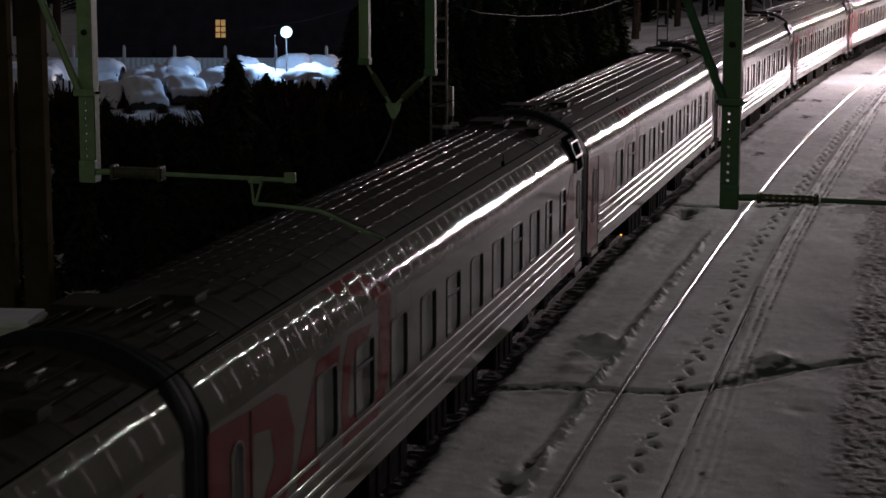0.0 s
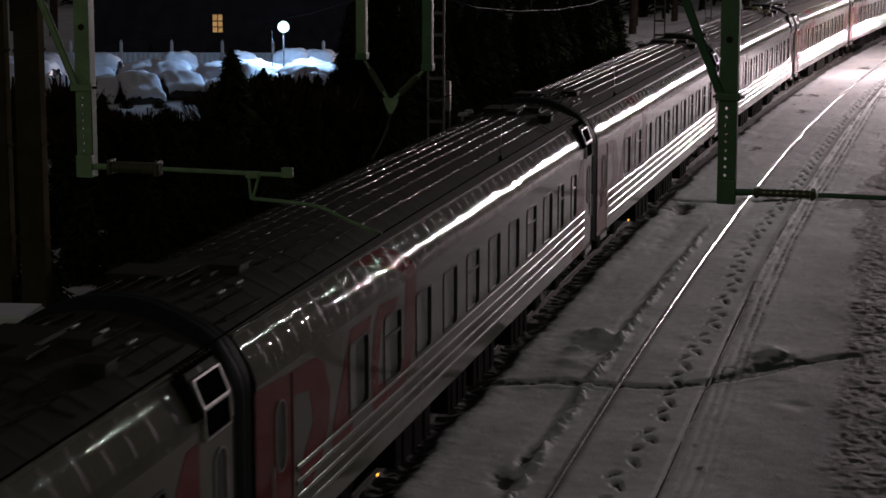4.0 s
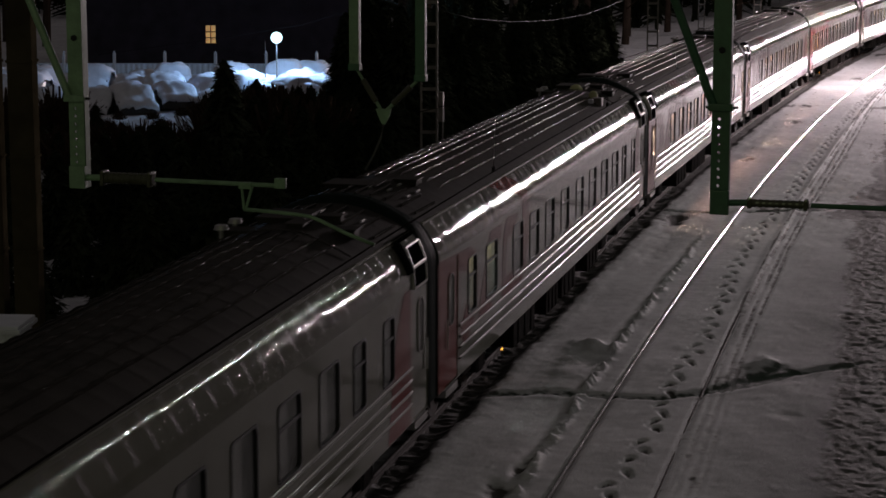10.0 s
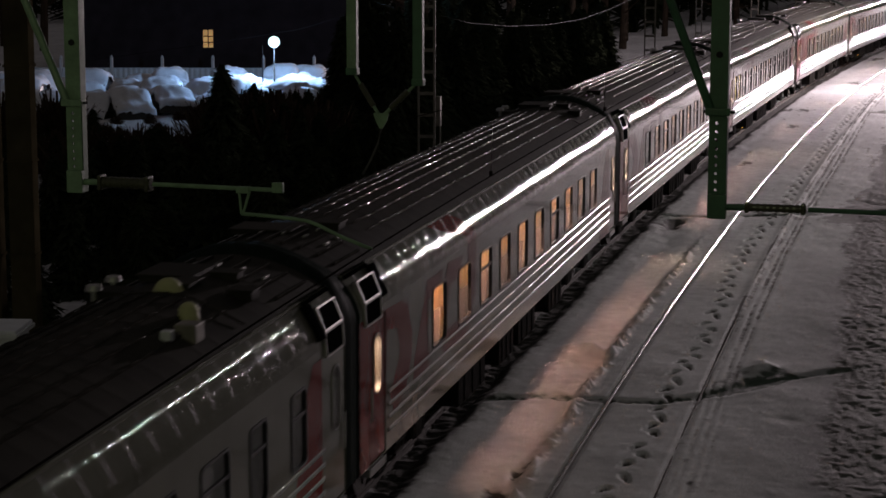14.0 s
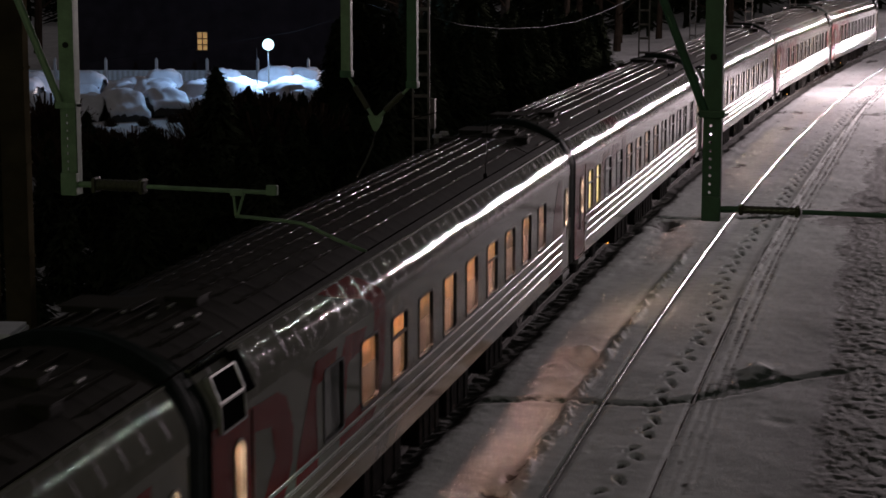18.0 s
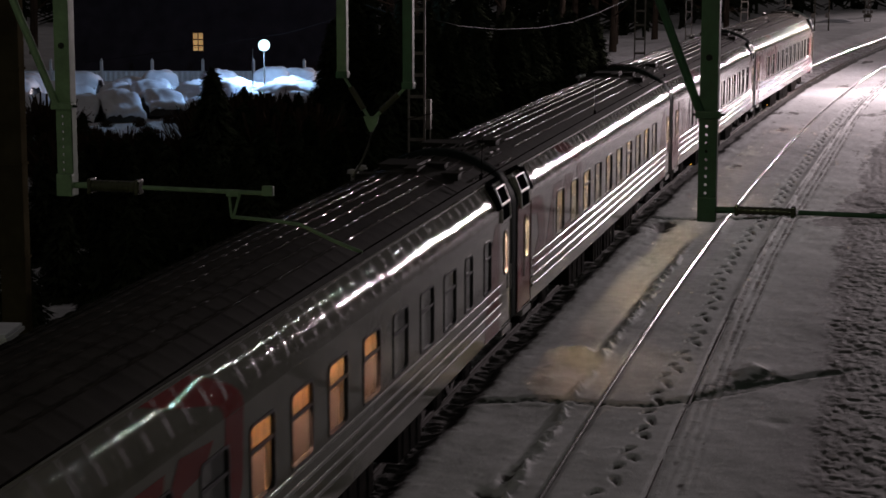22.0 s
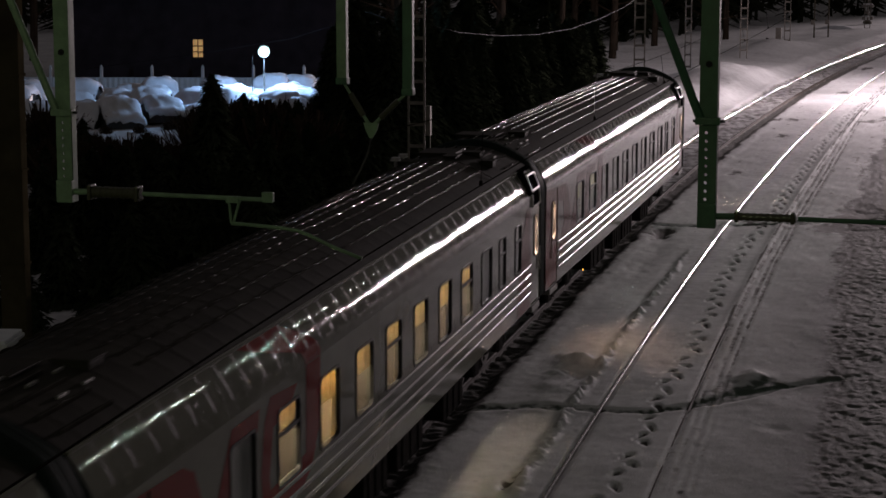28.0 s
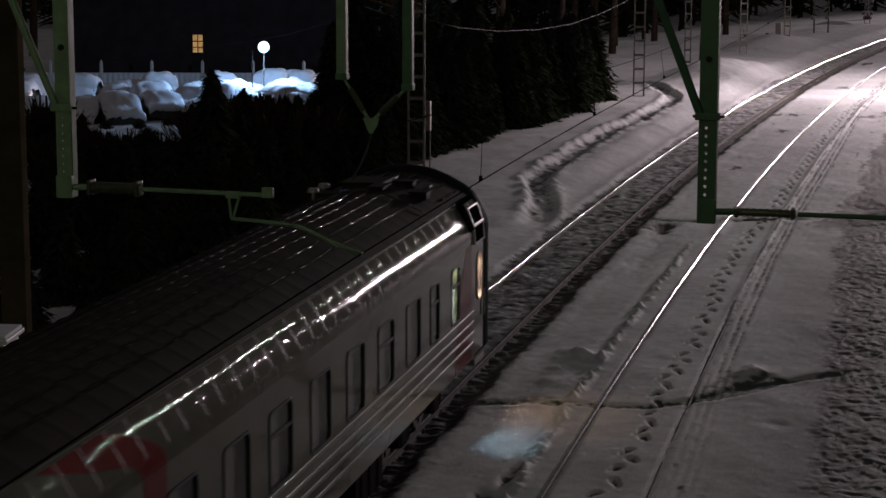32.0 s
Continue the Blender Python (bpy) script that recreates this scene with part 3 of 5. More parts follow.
def rails():
    s = np.arange(-40, 330, 2.0)
    head = [(0.012, -0.045), (0.034, -0.034), (0.036, -0.02)]
    head += [(0.034, -0.013)]
    head += [(x, 0.010 - 0.017 * (x / 0.028) ** 2) for x in (0.028, 0.023, 0.018, 0.012, 0.006, 0.0)]
    head = head + [(-x, z) for x, z in head[-2::-1]]
    web = [(-0.012, -0.04), (-0.012, -0.13), (-0.07, -0.16), (0.07, -0.16), (0.012, -0.13), (0.012, -0.04)][::-1]
    for o, z, bright, label in ((-0.795, 0.0, 1, "polished steel rail on ballast"), (0.795, 0.0, 0, "worn steel rail beside the snow edge"),
                        (GAP2 - 0.795, 0.0, 1, "shining steel rail sunk in snow"), (GAP2 + 0.795, -0.045, 0, "half buried rusty rail in snow")):
        r = thing("rail", label, "rail", "rails")
        sweep("rail_head", head, s, o, z, M["rail"] if bright else M["dull"], r)
        sweep("rail_web", web, s, o, z, M["web"], r)


rails()


# ---------------------------------------------------------------- the train
LEN, HALF = 25.0354, 12.5177
SIDE, Z0, Z1 = 1.55, 1.0, 3.24
SHOULDER = [(1.55, 3.24), (1.541, 3.33), (1.517, 3.42), (1.478, 3.51), (1.425, 3.60), (1.352, 3.715), (1.27, 3.82)]
ROOF = [(1.27, 3.82), (1.1, 3.93), (0.8, 4.075), (0.5, 4.18), (0.25, 4.225), (0.0, 4.24)]
B0, B1 = 0.40 - HALF, LEN - 0.40 - HALF     # ends of the body


def rounded(w, h, r, n=5):
    """Outline of a rounded rectangle."""
    out = []
    for cx, cy, a in ((w / 2 - r, h / 2 - r, 0), (-w / 2 + r, h / 2 - r, 90), (-w / 2 + r, -h / 2 + r, 180), (w / 2 - r, -h / 2 + r, 270)):
        for i in range(n):
            t = radians(a + 90 * i / (n - 1))
            out.append((cx + r * math.cos(t), cy + r * math.sin(t)))
    return out


def ring_mesh(name, outer, inner, x0, x1, material):
    """A flat ring between two outlines, from depth x0 to x1."""
    bm = bmesh.new()
    n = len(outer)
    rows = []
    for pts, x in ((inner, x0), (inner, x1), (outer, x1), (outer, x0)):
        rows.append([bm.verts.new((x, a, b)) for a, b in pts])
    for k in range(3):
        for i in range(n):
            bm.faces.new((rows[k][i], rows[k][(i + 1) % n], rows[k + 1][(i + 1) % n], rows[k + 1][i]))
    bmesh.ops.recalc_face_normals(bm, faces=bm.faces)
    return mesh_of(name, bm, material)


def pane_mesh(name, outline, x, material):
    """A sheet of glass: its outer face and its edge."""
    bm = bmesh.new()
    a = [bm.verts.new((x, p, q)) for p, q in outline]
    f = bm.faces.new(a)
    f.normal_update()
    if f.normal.x < 0:
        f.normal_flip()
    return mesh_of(name, bm, material)


def plate_mesh(name, outline, x0, x1, material):
    bm = bmesh.new()
    a = [bm.verts.new((x1, p, q)) for p, q in outline]
    b = [bm.verts.new((x0, p, q)) for p, q in outline]
    bm.faces.new(a)
    bm.faces.new(list(reversed(b)))
    for i in range(len(a)):
        j = (i + 1) % len(a)
        bm.faces.new((a[i], b[i], b[j], a[j]))
    bmesh.ops.recalc_face_normals(bm, faces=bm.faces)
    return mesh_of(name, bm, material)


WIN_H, WIN_Z = 0.96, 2.43
SH = {}
for key, w in (("wide", 0.92), ("slim", 0.62)):
    SH["frame", key] = ring_mesh("window_frame", rounded(w + 0.05, WIN_H + 0.05, 0.10), rounded(w - 0.02, WIN_H - 0.02, 0.09), -0.045, 0.014, M["frame"])
    SH["pane", key] = pane_mesh("pane", rounded(w, WIN_H, 0.08), -0.016, M["glass"])
    SH["curtain", key] = plate_mesh("curtain", rounded(w + 0.06, WIN_H + 0.06, 0.05), -0.06, -0.05, M["curtain"])
    SH["bar", key] = mesh_of("window_bar", box((-0.006, 0, 0.17), (0.024, w - 0.02, 0.05), 0.006), M["frame"])
for key, w in (("wide", 0.92), ("slim", 0.62)):
    bmk = bmesh.new()
    x0, x1, y0, y1, z0, z1 = -1.15, -0.052, -0.86 if key == "wide" else -0.6, 0.86 if key == "wide" else 0.6, -1.05, 0.68
    vs = {(i, j, k): bmk.verts.new(((x0, x1)[i], (y0, y1)[j], (z0, z1)[k])) for i in (0, 1) for j in (0, 1) for k in (0, 1)}
    for q in (((0, 0, 0), (0, 1, 0), (0, 1, 1), (0, 0, 1)), ((0, 0, 0), (1, 0, 0), (1, 1, 0), (0, 1, 0)), ((0, 0, 1), (0, 1, 1), (1, 1, 1), (1, 0, 1)),
              ((0, 0, 0), (0, 0, 1), (1, 0, 1), (1, 0, 0)), ((0, 1, 0), (1, 1, 0), (1, 1, 1), (0, 1, 1))):
        bmk.faces.new([vs[a] for a in q])
    SH["cabin", key] = mesh_of("compartment", bmk, M["cabin"])
    SH["lamp", key] = mesh_of("compartment_lamp", box((-0.32, 0, 0.63), (0.24, 0.3, 0.04), 0.01), M["lamp_amber"])
    SH["blind", key] = plate_mesh("blind", [(a, b) for a, b in ((-w / 2 - 0.02, 0.08), (w / 2 + 0.02, 0.08), (w / 2 + 0.02, 0.52), (-w / 2 - 0.02, 0.52))], -0.05, -0.046, M["blind"])
    SH["side_curtain", key] = plate_mesh("side_curtain", [(a, b) for a, b in ((w / 2 - 0.24, -0.5), (w / 2 + 0.02, -0.5), (w / 2 + 0.02, 0.08), (w / 2 - 0.2, 0.08))], -0.052, -0.048, M["blind"])
SH["oval_frame"] = ring_mesh("door_window_frame", rounded(0.39, 0.89, 0.194, 8), rounded(0.35, 0.85, 0.174, 8), -0.056, 0.02, M["alu"])
SH["oval"] = pane_mesh("door_window", rounded(0.37, 0.87, 0.18, 8), 0.004, M["glass"])
SH["oval_back"] = plate_mesh("door_blind", rounded(0.40, 0.90, 0.05, 8), -0.06, -0.054, M["curtain"])
bmk = bmesh.new()
vs = {(i, j, k): bmk.verts.new(((-0.9, -0.055)[i], (-0.5, 0.5)[j], (-1.3, 0.62)[k])) for i in (0, 1) for j in (0, 1) for k in (0, 1)}
for q in (((0, 0, 0), (0, 1, 0), (0, 1, 1), (0, 0, 1)), ((0, 0, 0), (1, 0, 0), (1, 1, 0), (0, 1, 0)), ((0, 0, 1), (0, 1, 1), (1, 1, 1), (1, 0, 1)),
          ((0, 0, 0), (0, 0, 1), (1, 0, 1), (1, 0, 0)), ((0, 1, 0), (1, 1, 0), (1, 1, 1), (0, 1, 1))):
    bmk.faces.new([vs[a] for a in q])
SH["vestibule"] = mesh_of("vestibule", bmk, M["cabin"])
SH["vestibule_lamp"] = mesh_of("vestibule_lamp", box((-0.25, 0, 0.57), (0.2, 0.4, 0.04), 0.01), M["lamp_pink"])


def door_mesh(material):
    """A door leaf with a tall rounded opening."""
    outer = rounded(0.90, 2.08, 0.02, 8)
    inner = [(a, b + 0.36) for a, b in rounded(0.365, 0.865, 0.18, 8)]
    return ring_mesh("door", outer, inner, -0.05, 0.0, material)


SH["door_red"], SH["door_grey"] = door_mesh(M["red"]), door_mesh(M["paint"])
SH["handle"] = mesh_of("door_handle", box((0.03, 0, 0), (0.03, 0.035, 0.5), 0.01), M["alu"])


def wall_mesh(holes, y0, y1):
    """The flat of one side with its openings, each with a reveal."""
    ys = sorted({y0, y1, *(v for h in holes for v in h[:2])})
    zs = sorted({Z0, Z1, *(v for h in holes for v in h[2:])})
    bm = bmesh.new()
    vert = {}

    def at(y, z, x=SIDE):
        k = (round(x, 4), round(y, 4), round(z, 4))
        if k not in vert:
            vert[k] = bm.verts.new((x, y, z))
        return vert[k]
    for a, b in zip(ys, ys[1:]):
        for c, d in zip(zs, zs[1:]):
            my, mz = (a + b) / 2, (c + d) / 2
            if any(h[0] < my < h[1] and h[2] < mz < h[3] for h in holes):
                continue
            bm.faces.new((at(a, c), at(b, c), at(b, d), at(a, d)))
    for a, b, c, d in holes:
        x = SIDE - 0.09
        ring = [(a, c), (b, c), (b, d), (a, d)]
        for i in range(4):
            p, q = ring[i], ring[(i + 1) % 4]
            bm.faces.new((bm.verts.new((SIDE, *p)), bm.verts.new((SIDE, *q)), bm.verts.new((x, *q)), bm.verts.new((x, *p))))
    # lower edge turned under
    bm.faces.new((bm.verts.new((SIDE, y0, Z0)), bm.verts.new((SIDE, y1, Z0)), bm.verts.new((SIDE - 0.25, y1, Z0 - 0.06)), bm.verts.new((SIDE - 0.25, y0, Z0 - 0.06))))
    return mesh_of("side_wall", bm, M["paint"])


def loft(name, prof, ys, material, smooth=True):
    """A profile in x and z run along y."""
    co, f = [], []
    m = len(prof)
    for i, y in enumerate(ys):
        for x, z in prof:
            co.append((x, y, z))
    for i in range(len(ys) - 1):
        for j in range(m - 1):
            f.append((i * m + j, (i + 1) * m + j, (i + 1) * m + j + 1, i * m + j + 1))
    return arr_mesh(name, co, f, material, smooth)


def film(shapes, holes, x):
    """Painted shapes on the flat side, cut out round the openings."""
    bm = bmesh.new()
    for sh in shapes:
        bm.faces.new([bm.verts.new((x, a, b)) for a, b in sh])
    bmesh.ops.triangulate(bm, faces=bm.faces[:])
    for a, b, c, d in holes:
        for co, no in (((0, a, 0), (0, 1, 0)), ((0, b, 0), (0, 1, 0)), ((0, 0, c), (0, 0, 1)), ((0, 0, d), (0, 0, 1))):
            bmesh.ops.bisect_plane(bm, geom=bm.verts[:] + bm.edges[:] + bm.faces[:], plane_co=co, plane_no=no)
        bad = [f for f in bm.faces if a < f.calc_center_median().y < b and c < f.calc_center_median().z < d]
        bmesh.ops.delete(bm, geom=bad, context="FACES")
    bmesh.ops.recalc_face_normals(bm, faces=bm.faces)
    for f in bm.faces:
        if f.normal.x < 0:
            f.normal_flip()
    return bm


MARK = (  # large red figures painted over the front of each coach, along the coach and up
    ((0.34, 1.02), (1.75, 1.02), (1.84, 3.13), (0.34, 3.2)),
    ((1.84, 2.82), (1.84, 3.13), (2.7, 3.1), (3.05, 2.97), (2.44, 2.73)),
    ((2.44, 2.73), (3.05, 2.97), (3.34, 2.5), (3.28, 2.1), (2.6, 2.3)),
    ((2.6, 2.3), (3.28, 2.1), (2.93, 1.7), (2.25, 1.45), (2.0, 1.8)),
    ((4.31, 3.12), (5.33, 3.12), (5.23, 2.85), (4.38, 2.8)),
    ((4.38, 2.8), (4.23, 2.4), (4.4, 1.7), (3.4, 1.7), (3.45, 2.0), (3.9, 2.6), (4.31, 3.12)),
    ((5.75, 3.17), (6.85, 3.1), (6.5, 2.82), (5.85, 2.77)),
    ((5.85, 2.77), (5.68, 2.2), (5.8, 1.72), (5.42, 1.7), (5.36, 2.3), (5.5, 2.9), (5.75, 3.17)),
    ((5.8, 1.72), (7.1, 1.68), (7.5, 1.9), (7.2, 2.1), (5.72, 2.02)),
    ((7.2, 2.1), (7.5, 1.9), (7.82, 2.3), (7.9, 3.235), (7.25, 3.235), (7.22, 2.3)),
)
REAR_MARK = (((-3.0, 1.02), (-1.58, 1.02), (-1.58, 3.12), (-2.0, 3.12), (-2.45, 2.6)),)


def coach_side(car, slots, sign, barred, marks=True):
    """One long side: wall, film, ribs, windows, doors. sign 1 right, -1 left."""
    flip = Matrix.Identity(4) if sign > 0 else pose(0, 0, 0, 0, 0, 180)
    holes = []
    for y, key in slots:
        w = 0.92 if key == "wide" else 0.62
        holes.append((y - HALF - w / 2, y - HALF + w / 2, WIN_Z - WIN_H / 2, WIN_Z + WIN_H / 2))
    doors = ((1.3 - HALF, "front"), (LEN - 0.88 - HALF, "rear"))
    for y, k in doors:
        holes.append((y - 0.46, y + 0.46, Z0 + 0.02, 3.12))
    wall = piece("side_wall", wall_mesh(holes, B0, B1), car, flip)
    for y, k in doors:
        leaf = piece("door", SH["door_red"] if k == "front" and marks else SH["door_grey"], car, flip @ pose(SIDE - 0.01, y, 2.08), "coach door with a tall oval window")
        for nm in ("oval_frame", "oval", "oval_back"):
            q = piece(SH[nm].name, SH[nm], leaf, pose(0, 0, 0.36))
            if nm == "oval":
                q.visible_shadow = False
        piece("door_handle", SH["handle"], leaf, pose(0, 0.36 if k == "rear" else -0.36, -0.18), "bright handrail")
        piece("step", mesh_of("step", box((SIDE - 0.16, 0, 0.9), (0.34, 0.86, 0.12), 0.01), M["alu"]), car, flip @ pose(0, y, 0), "folded steel step")
    if marks:
        for shp in [MARK[:4], MARK[4:6], MARK[6:]]:
            part("painted_mark", film([[(a - HALF, b) for a, b in q] for q in shp], holes, SIDE + 0.004), M["red"], car, "large red painted figure").matrix_basis = flip
        part("painted_mark", film([[(a + LEN - HALF, b) for a, b in q] for q in REAR_MARK], holes, SIDE + 0.004), M["red"], car, "red painted panel").matrix_basis = flip
        rows = ((7.22, 7.9), (7.2, 7.9), (7.1, 7.86), (6.7, 7.72), (6.2, 7.5), (5.7, 7.2), (5.3, 6.85))
        co = [(x + 0.004, v - HALF, z + 0.003) for (x, z), r in zip(SHOULDER, rows) for v in r]
        piece("painted_mark", arr_mesh("painted_mark", co, [(2 * i, 2 * i + 1, 2 * i + 3, 2 * i + 2) for i in range(6)], M["redroof"], True), car, flip, "red paint over the roof edge")
    for z in (1.3, 1.49, 1.68, 1.87):
        prof = [(SIDE - 0.002, z - 0.036), (SIDE + 0.014, z - 0.027), (SIDE + 0.022, z - 0.010), (SIDE + 0.023, z + 0.005), (SIDE + 0.017, z + 0.024), (SIDE - 0.002, z + 0.036)]
        piece("rib", loft("rib", prof, (1.9 - HALF, LEN - 1.5 - HALF), M["rib"], True), car, flip, "bright pressed steel rib")
    for i, (y, key) in enumerate(slots):
        base = flip @ pose(SIDE, y - HALF, WIN_Z)
        fr = piece("window_frame", SH["frame", key], car, base)
        pane = piece("pane", SH["pane", key], fr)
        pane.visible_shadow = False
        piece("curtain", SH["curtain", key], fr)
        if key == "slim" or i % barred == barred // 2:
            piece("window_bar", SH["bar", key], fr)
    return car


def hatch(car, y, sign):
    """Two black vent panels in bright frames on the roof edge."""
    flip = Matrix.Identity(4) if sign > 0 else pose(0, 0, 0, 0, 0, 180)
    for x, z, lean in ((SIDE - 0.005, 3.26, 4), (SIDE - 0.075, 3.58, 22)):
        fr = piece("vent_frame", ring_mesh("vent_frame", rounded(0.86, 0.345, 0.03), rounded(0.80, 0.29, 0.02), -0.05, 0.04, M["alu"]), car,
                   flip @ pose(x, y, z, 0, -lean, 0), "bright vent frame")
        piece("vent_panel", plate_mesh("vent_panel", rounded(0.81, 0.30, 0.02), -0.04, 0.022, M["vent"]), fr, None, "black vent panel")
    for k in range(8):
        piece("vent_tooth", mesh_of("vent_tooth", box((0, 0, 0), (0.10, 0.055, 0.05), 0.01), M["vent"]), car, flip @ pose(1.29, y - 0.55 + 0.155 * k, 3.835, 0, 30, 0))
    piece("vent_cowl", mesh_of("vent_cowl", box((0, 0, 0), (0.16, 0.2, 0.5), 0.02), M["vent"]), car,
          flip @ pose(SIDE - 0.12, y - 0.62 * (1 if y > 0 else -1), 3.58, 0, -26, 0))


def coach(slots, vents, barred, name="coach"):
    """A sleeping coach in its own space: its middle over the origin, its front towards -y."""
    car = thing(name, "long grey passenger coach with red painted front and ribbed sides", "railway coach", "coaches of the train")
    coach_side(car, slots, 1, barred)
    coach_side(car, slots, -1, barred)
    # roof edge sheets: welded lengths, each a little bowed
    for sign in (1, -1):
        co, f = [], []
        m = len(SHOULDER)
        fine, bow = [], []
        y, rg = B0, random.Random(7 + sign)
        while y < B1 - 0.3:      # sheets about 0.75 m long, welded edge to edge
            n = min(y + rg.uniform(0.70, 0.80), B1)
            a, tilt = rg.uniform(0.001, 0.003), rg.uniform(-0.0009, 0.0009)
            for u in (0.0, 0.03, 0.08, 0.18, 0.34, 0.5, 0.66, 0.82, 0.92, 0.97):
                fine.append(y + u * (n - y))
                bow.append(a * (1 - abs(2 * u - 1) ** 2.6) + tilt * (2 * u - 1) + (0.004 if u == 0.03 else 0.0))
            y = n
        fine.append(B1)
        bow.append(0)
        for i, y in enumerate(fine):
            for j, (x, z) in enumerate(SHOULDER):
                w = bow[i] * (0.75 + 0.5 * math.sin(j * 1.1 + 0.9 * math.floor((y - B0) / 0.75))) + 0.003 * (float(vnoise(np.array(y * 2.3), np.array(j * 0.6 + sign), 6)) - 0.5)
                k = min(1.0, 0.25 + 1.2 * math.sin(math.pi * j / (m - 1)))
                co.append((sign * (x + w * k), y, z + w * k))
        for i in range(len(fine) - 1):
            for j in range(m - 1):
                q = (i * m + j, (i + 1) * m + j, (i + 1) * m + j + 1, i * m + j + 1)
                f.append(q if sign > 0 else q[::-1])
        piece("roof_edge", arr_mesh("roof_edge", co, f, M["shoulder"], True), car, None, "grey curved roof edge of bowed sheets")
        if sign > 0:
            prof = [(x + 0.006, z + 0.003) for x, z in SHOULDER[2:]]
            seam = loft("seam", prof, (-0.011, 0.011), M["seam"])
            for k in range(40):
                piece("seam", seam, car, pose(0, B0 + 0.5 + k * (B1 - B0 - 1.0) / 39 + rg.uniform(-0.03, 0.03), 0))
        piece("gutter", mesh_of("gutter", box((sign * 1.262, 0, 3.838), (0.05, B1 - B0, 0.04), 0.012), M["paint"]), car)
    full = [(x, z) for x, z in ROOF] + [(-x, z) for x, z in ROOF[-2::-1]]
    co, m = [], len(full)
    rg, y, rows = random.Random(31), B0, []
    while y < B1 - 0.2:      # sheets half a metre long, their edges lapped
        n, lift = min(y + rg.uniform(0.5, 0.62), B1), rg.uniform(0.0, 0.002)
        rows += [(y, 0.0), (y + 0.02, 0.0025 + lift), (y + 0.05, 0.002 + lift), (y + 0.09, lift * 0.4), ((y + n) / 2, lift), (n - 0.004, 0.0)]
        y = n
    rows.append((B1, 0.0))
    for y, h in rows:
        co += [(x, y, z + h) for x, z in full]
    f = [(i * m + j, (i + 1) * m + j, (i + 1) * m + j + 1, i * m + j + 1) for i in range(len(rows) - 1) for j in range(m - 1)]
    piece("roof", arr_mesh("roof", co, f, M["roof"], True), car, None, "dark sooty roof of lapped sheets with long ribs")
    for x in (-1.06, -0.82, -0.58, -0.34, -0.1, 0.14, 0.38, 0.62, 0.86):
        z = float(np.interp(abs(x), [p[0] for p in ROOF][::-1], [p[1] for p in ROOF][::-1]))
        co, f = [], []
        y, rg = B0 + 2.9, random.Random(int(100 * x) + 500)
        while y < B1 - 3.0:      # pressed in short humps, each a little different
            n = min(y + rg.uniform(0.42, 0.5), B1 - 2.9)
            lift, lean = rg.uniform(-0.008, 0.006), rg.uniform(-0.006, 0.006)
            for u in (0.0, 0.12, 0.3, 0.5, 0.7, 0.88, 1.0):
                h = 0.020 + 0.026 * (1 - abs(2 * u - 1) ** 2) + lift + lean * (u - 0.5)
                for dx, k in ((-0.008, -0.4), (-0.005, 0.75), (0.0, 1.0), (0.005, 0.75), (0.008, -0.4)):
                    co.append((x + dx, y + (n - y) * (0.02 + 0.96 * u), z + h * k))
            c0 = len(co) - 35
            f += [(c0 + i * 5 + j, c0 + i * 5 + 5 + j, c0 + i * 5 + 6 + j, c0 + i * 5 + j + 1)[::-1] for i in range(6) for j in range(4)]
            y = n
        piece("roof_rib", arr_mesh("roof_rib", co, f, M["roofrib"], True), car, None, "worn lengthwise roof rib")
    for x, y, w, d, h in ((-0.3, -10.6, 0.9, 0.7, 0.07), (0.45, -9.9, 0.4, 0.4, 0.1), (0.82, 10.0, 0.3, 0.34, 0.13), (0.4, 10.6, 0.36, 0.3, 0.1), (-0.25, 10.5, 0.7, 0.9, 0.08),
                          (-0.75, 9.7, 0.4, 0.4, 0.08), (0.15, 9.75, 0.25, 0.5, 0.08)):
        z = float(np.interp(abs(x), [p[0] for p in ROOF][::-1], [p[1] for p in ROOF][::-1]))
        bm = box((x, y, z + h / 2 - 0.03), (w, d, h), 0.03)
        add_box(bm, (x, y, z + h - 0.02), (w + 0.05, d + 0.05, 0.025), 0.01)
        part("roof_ventilator", bm, M["roof"], car, "low black roof ventilator")
    for x in (-0.85, -0.55, -0.25, 0.1, 0.42, 0.74):
        z = float(np.interp(abs(x), [p[0] for p in ROOF][::-1], [p[1] for p in ROOF][::-1]))
        for y in (-11.0, -10.35, 11.15):
            part("roof_cleat", box((x, y, z + 0.02), (0.035, 0.22, 0.035), 0.01), M["alu"], car, "short bright roof cleat")
    for y, sg in ((B0 + 0.95, -1), (B1 - 0.95, 1)):
        for x in (-0.98, -0.72, -0.46, -0.2, 0.06, 0.32, 0.58, 0.84, 1.08):
            z = float(np.interp(abs(x), [p[0] for p in ROOF][::-1], [p[1] for p in ROOF][::-1]))
            part("end_rib", box((x, y, z + 0.02), (0.03, 1.3, 0.045), 0.012), M["roofrib"], car, "raised rib of the roof end")
    for y in (9.45, 10.1):
        bm = rod((-0.95, y, 3.95), (-0.95, y, 4.2), 0.035, seg=8)
        add_rod(bm, (-0.95, y, 4.18), (-0.95, y, 4.25), 0.11, 0.09, 12)
        part("cap_vent", bm, M["alu"], car, "small pale cap vent on the roof edge")
    tube("roof_cable", [(x, 9.0 + 0.06 * math.sin(5 * x), float(np.interp(abs(x), [p[0] for p in ROOF][::-1], [p[1] for p in ROOF][::-1])) + 0.04)
                        for x in np.linspace(-1.15, 1.15, 15)], 0.010, M["roofrib"], car, "thin cable across the roof")
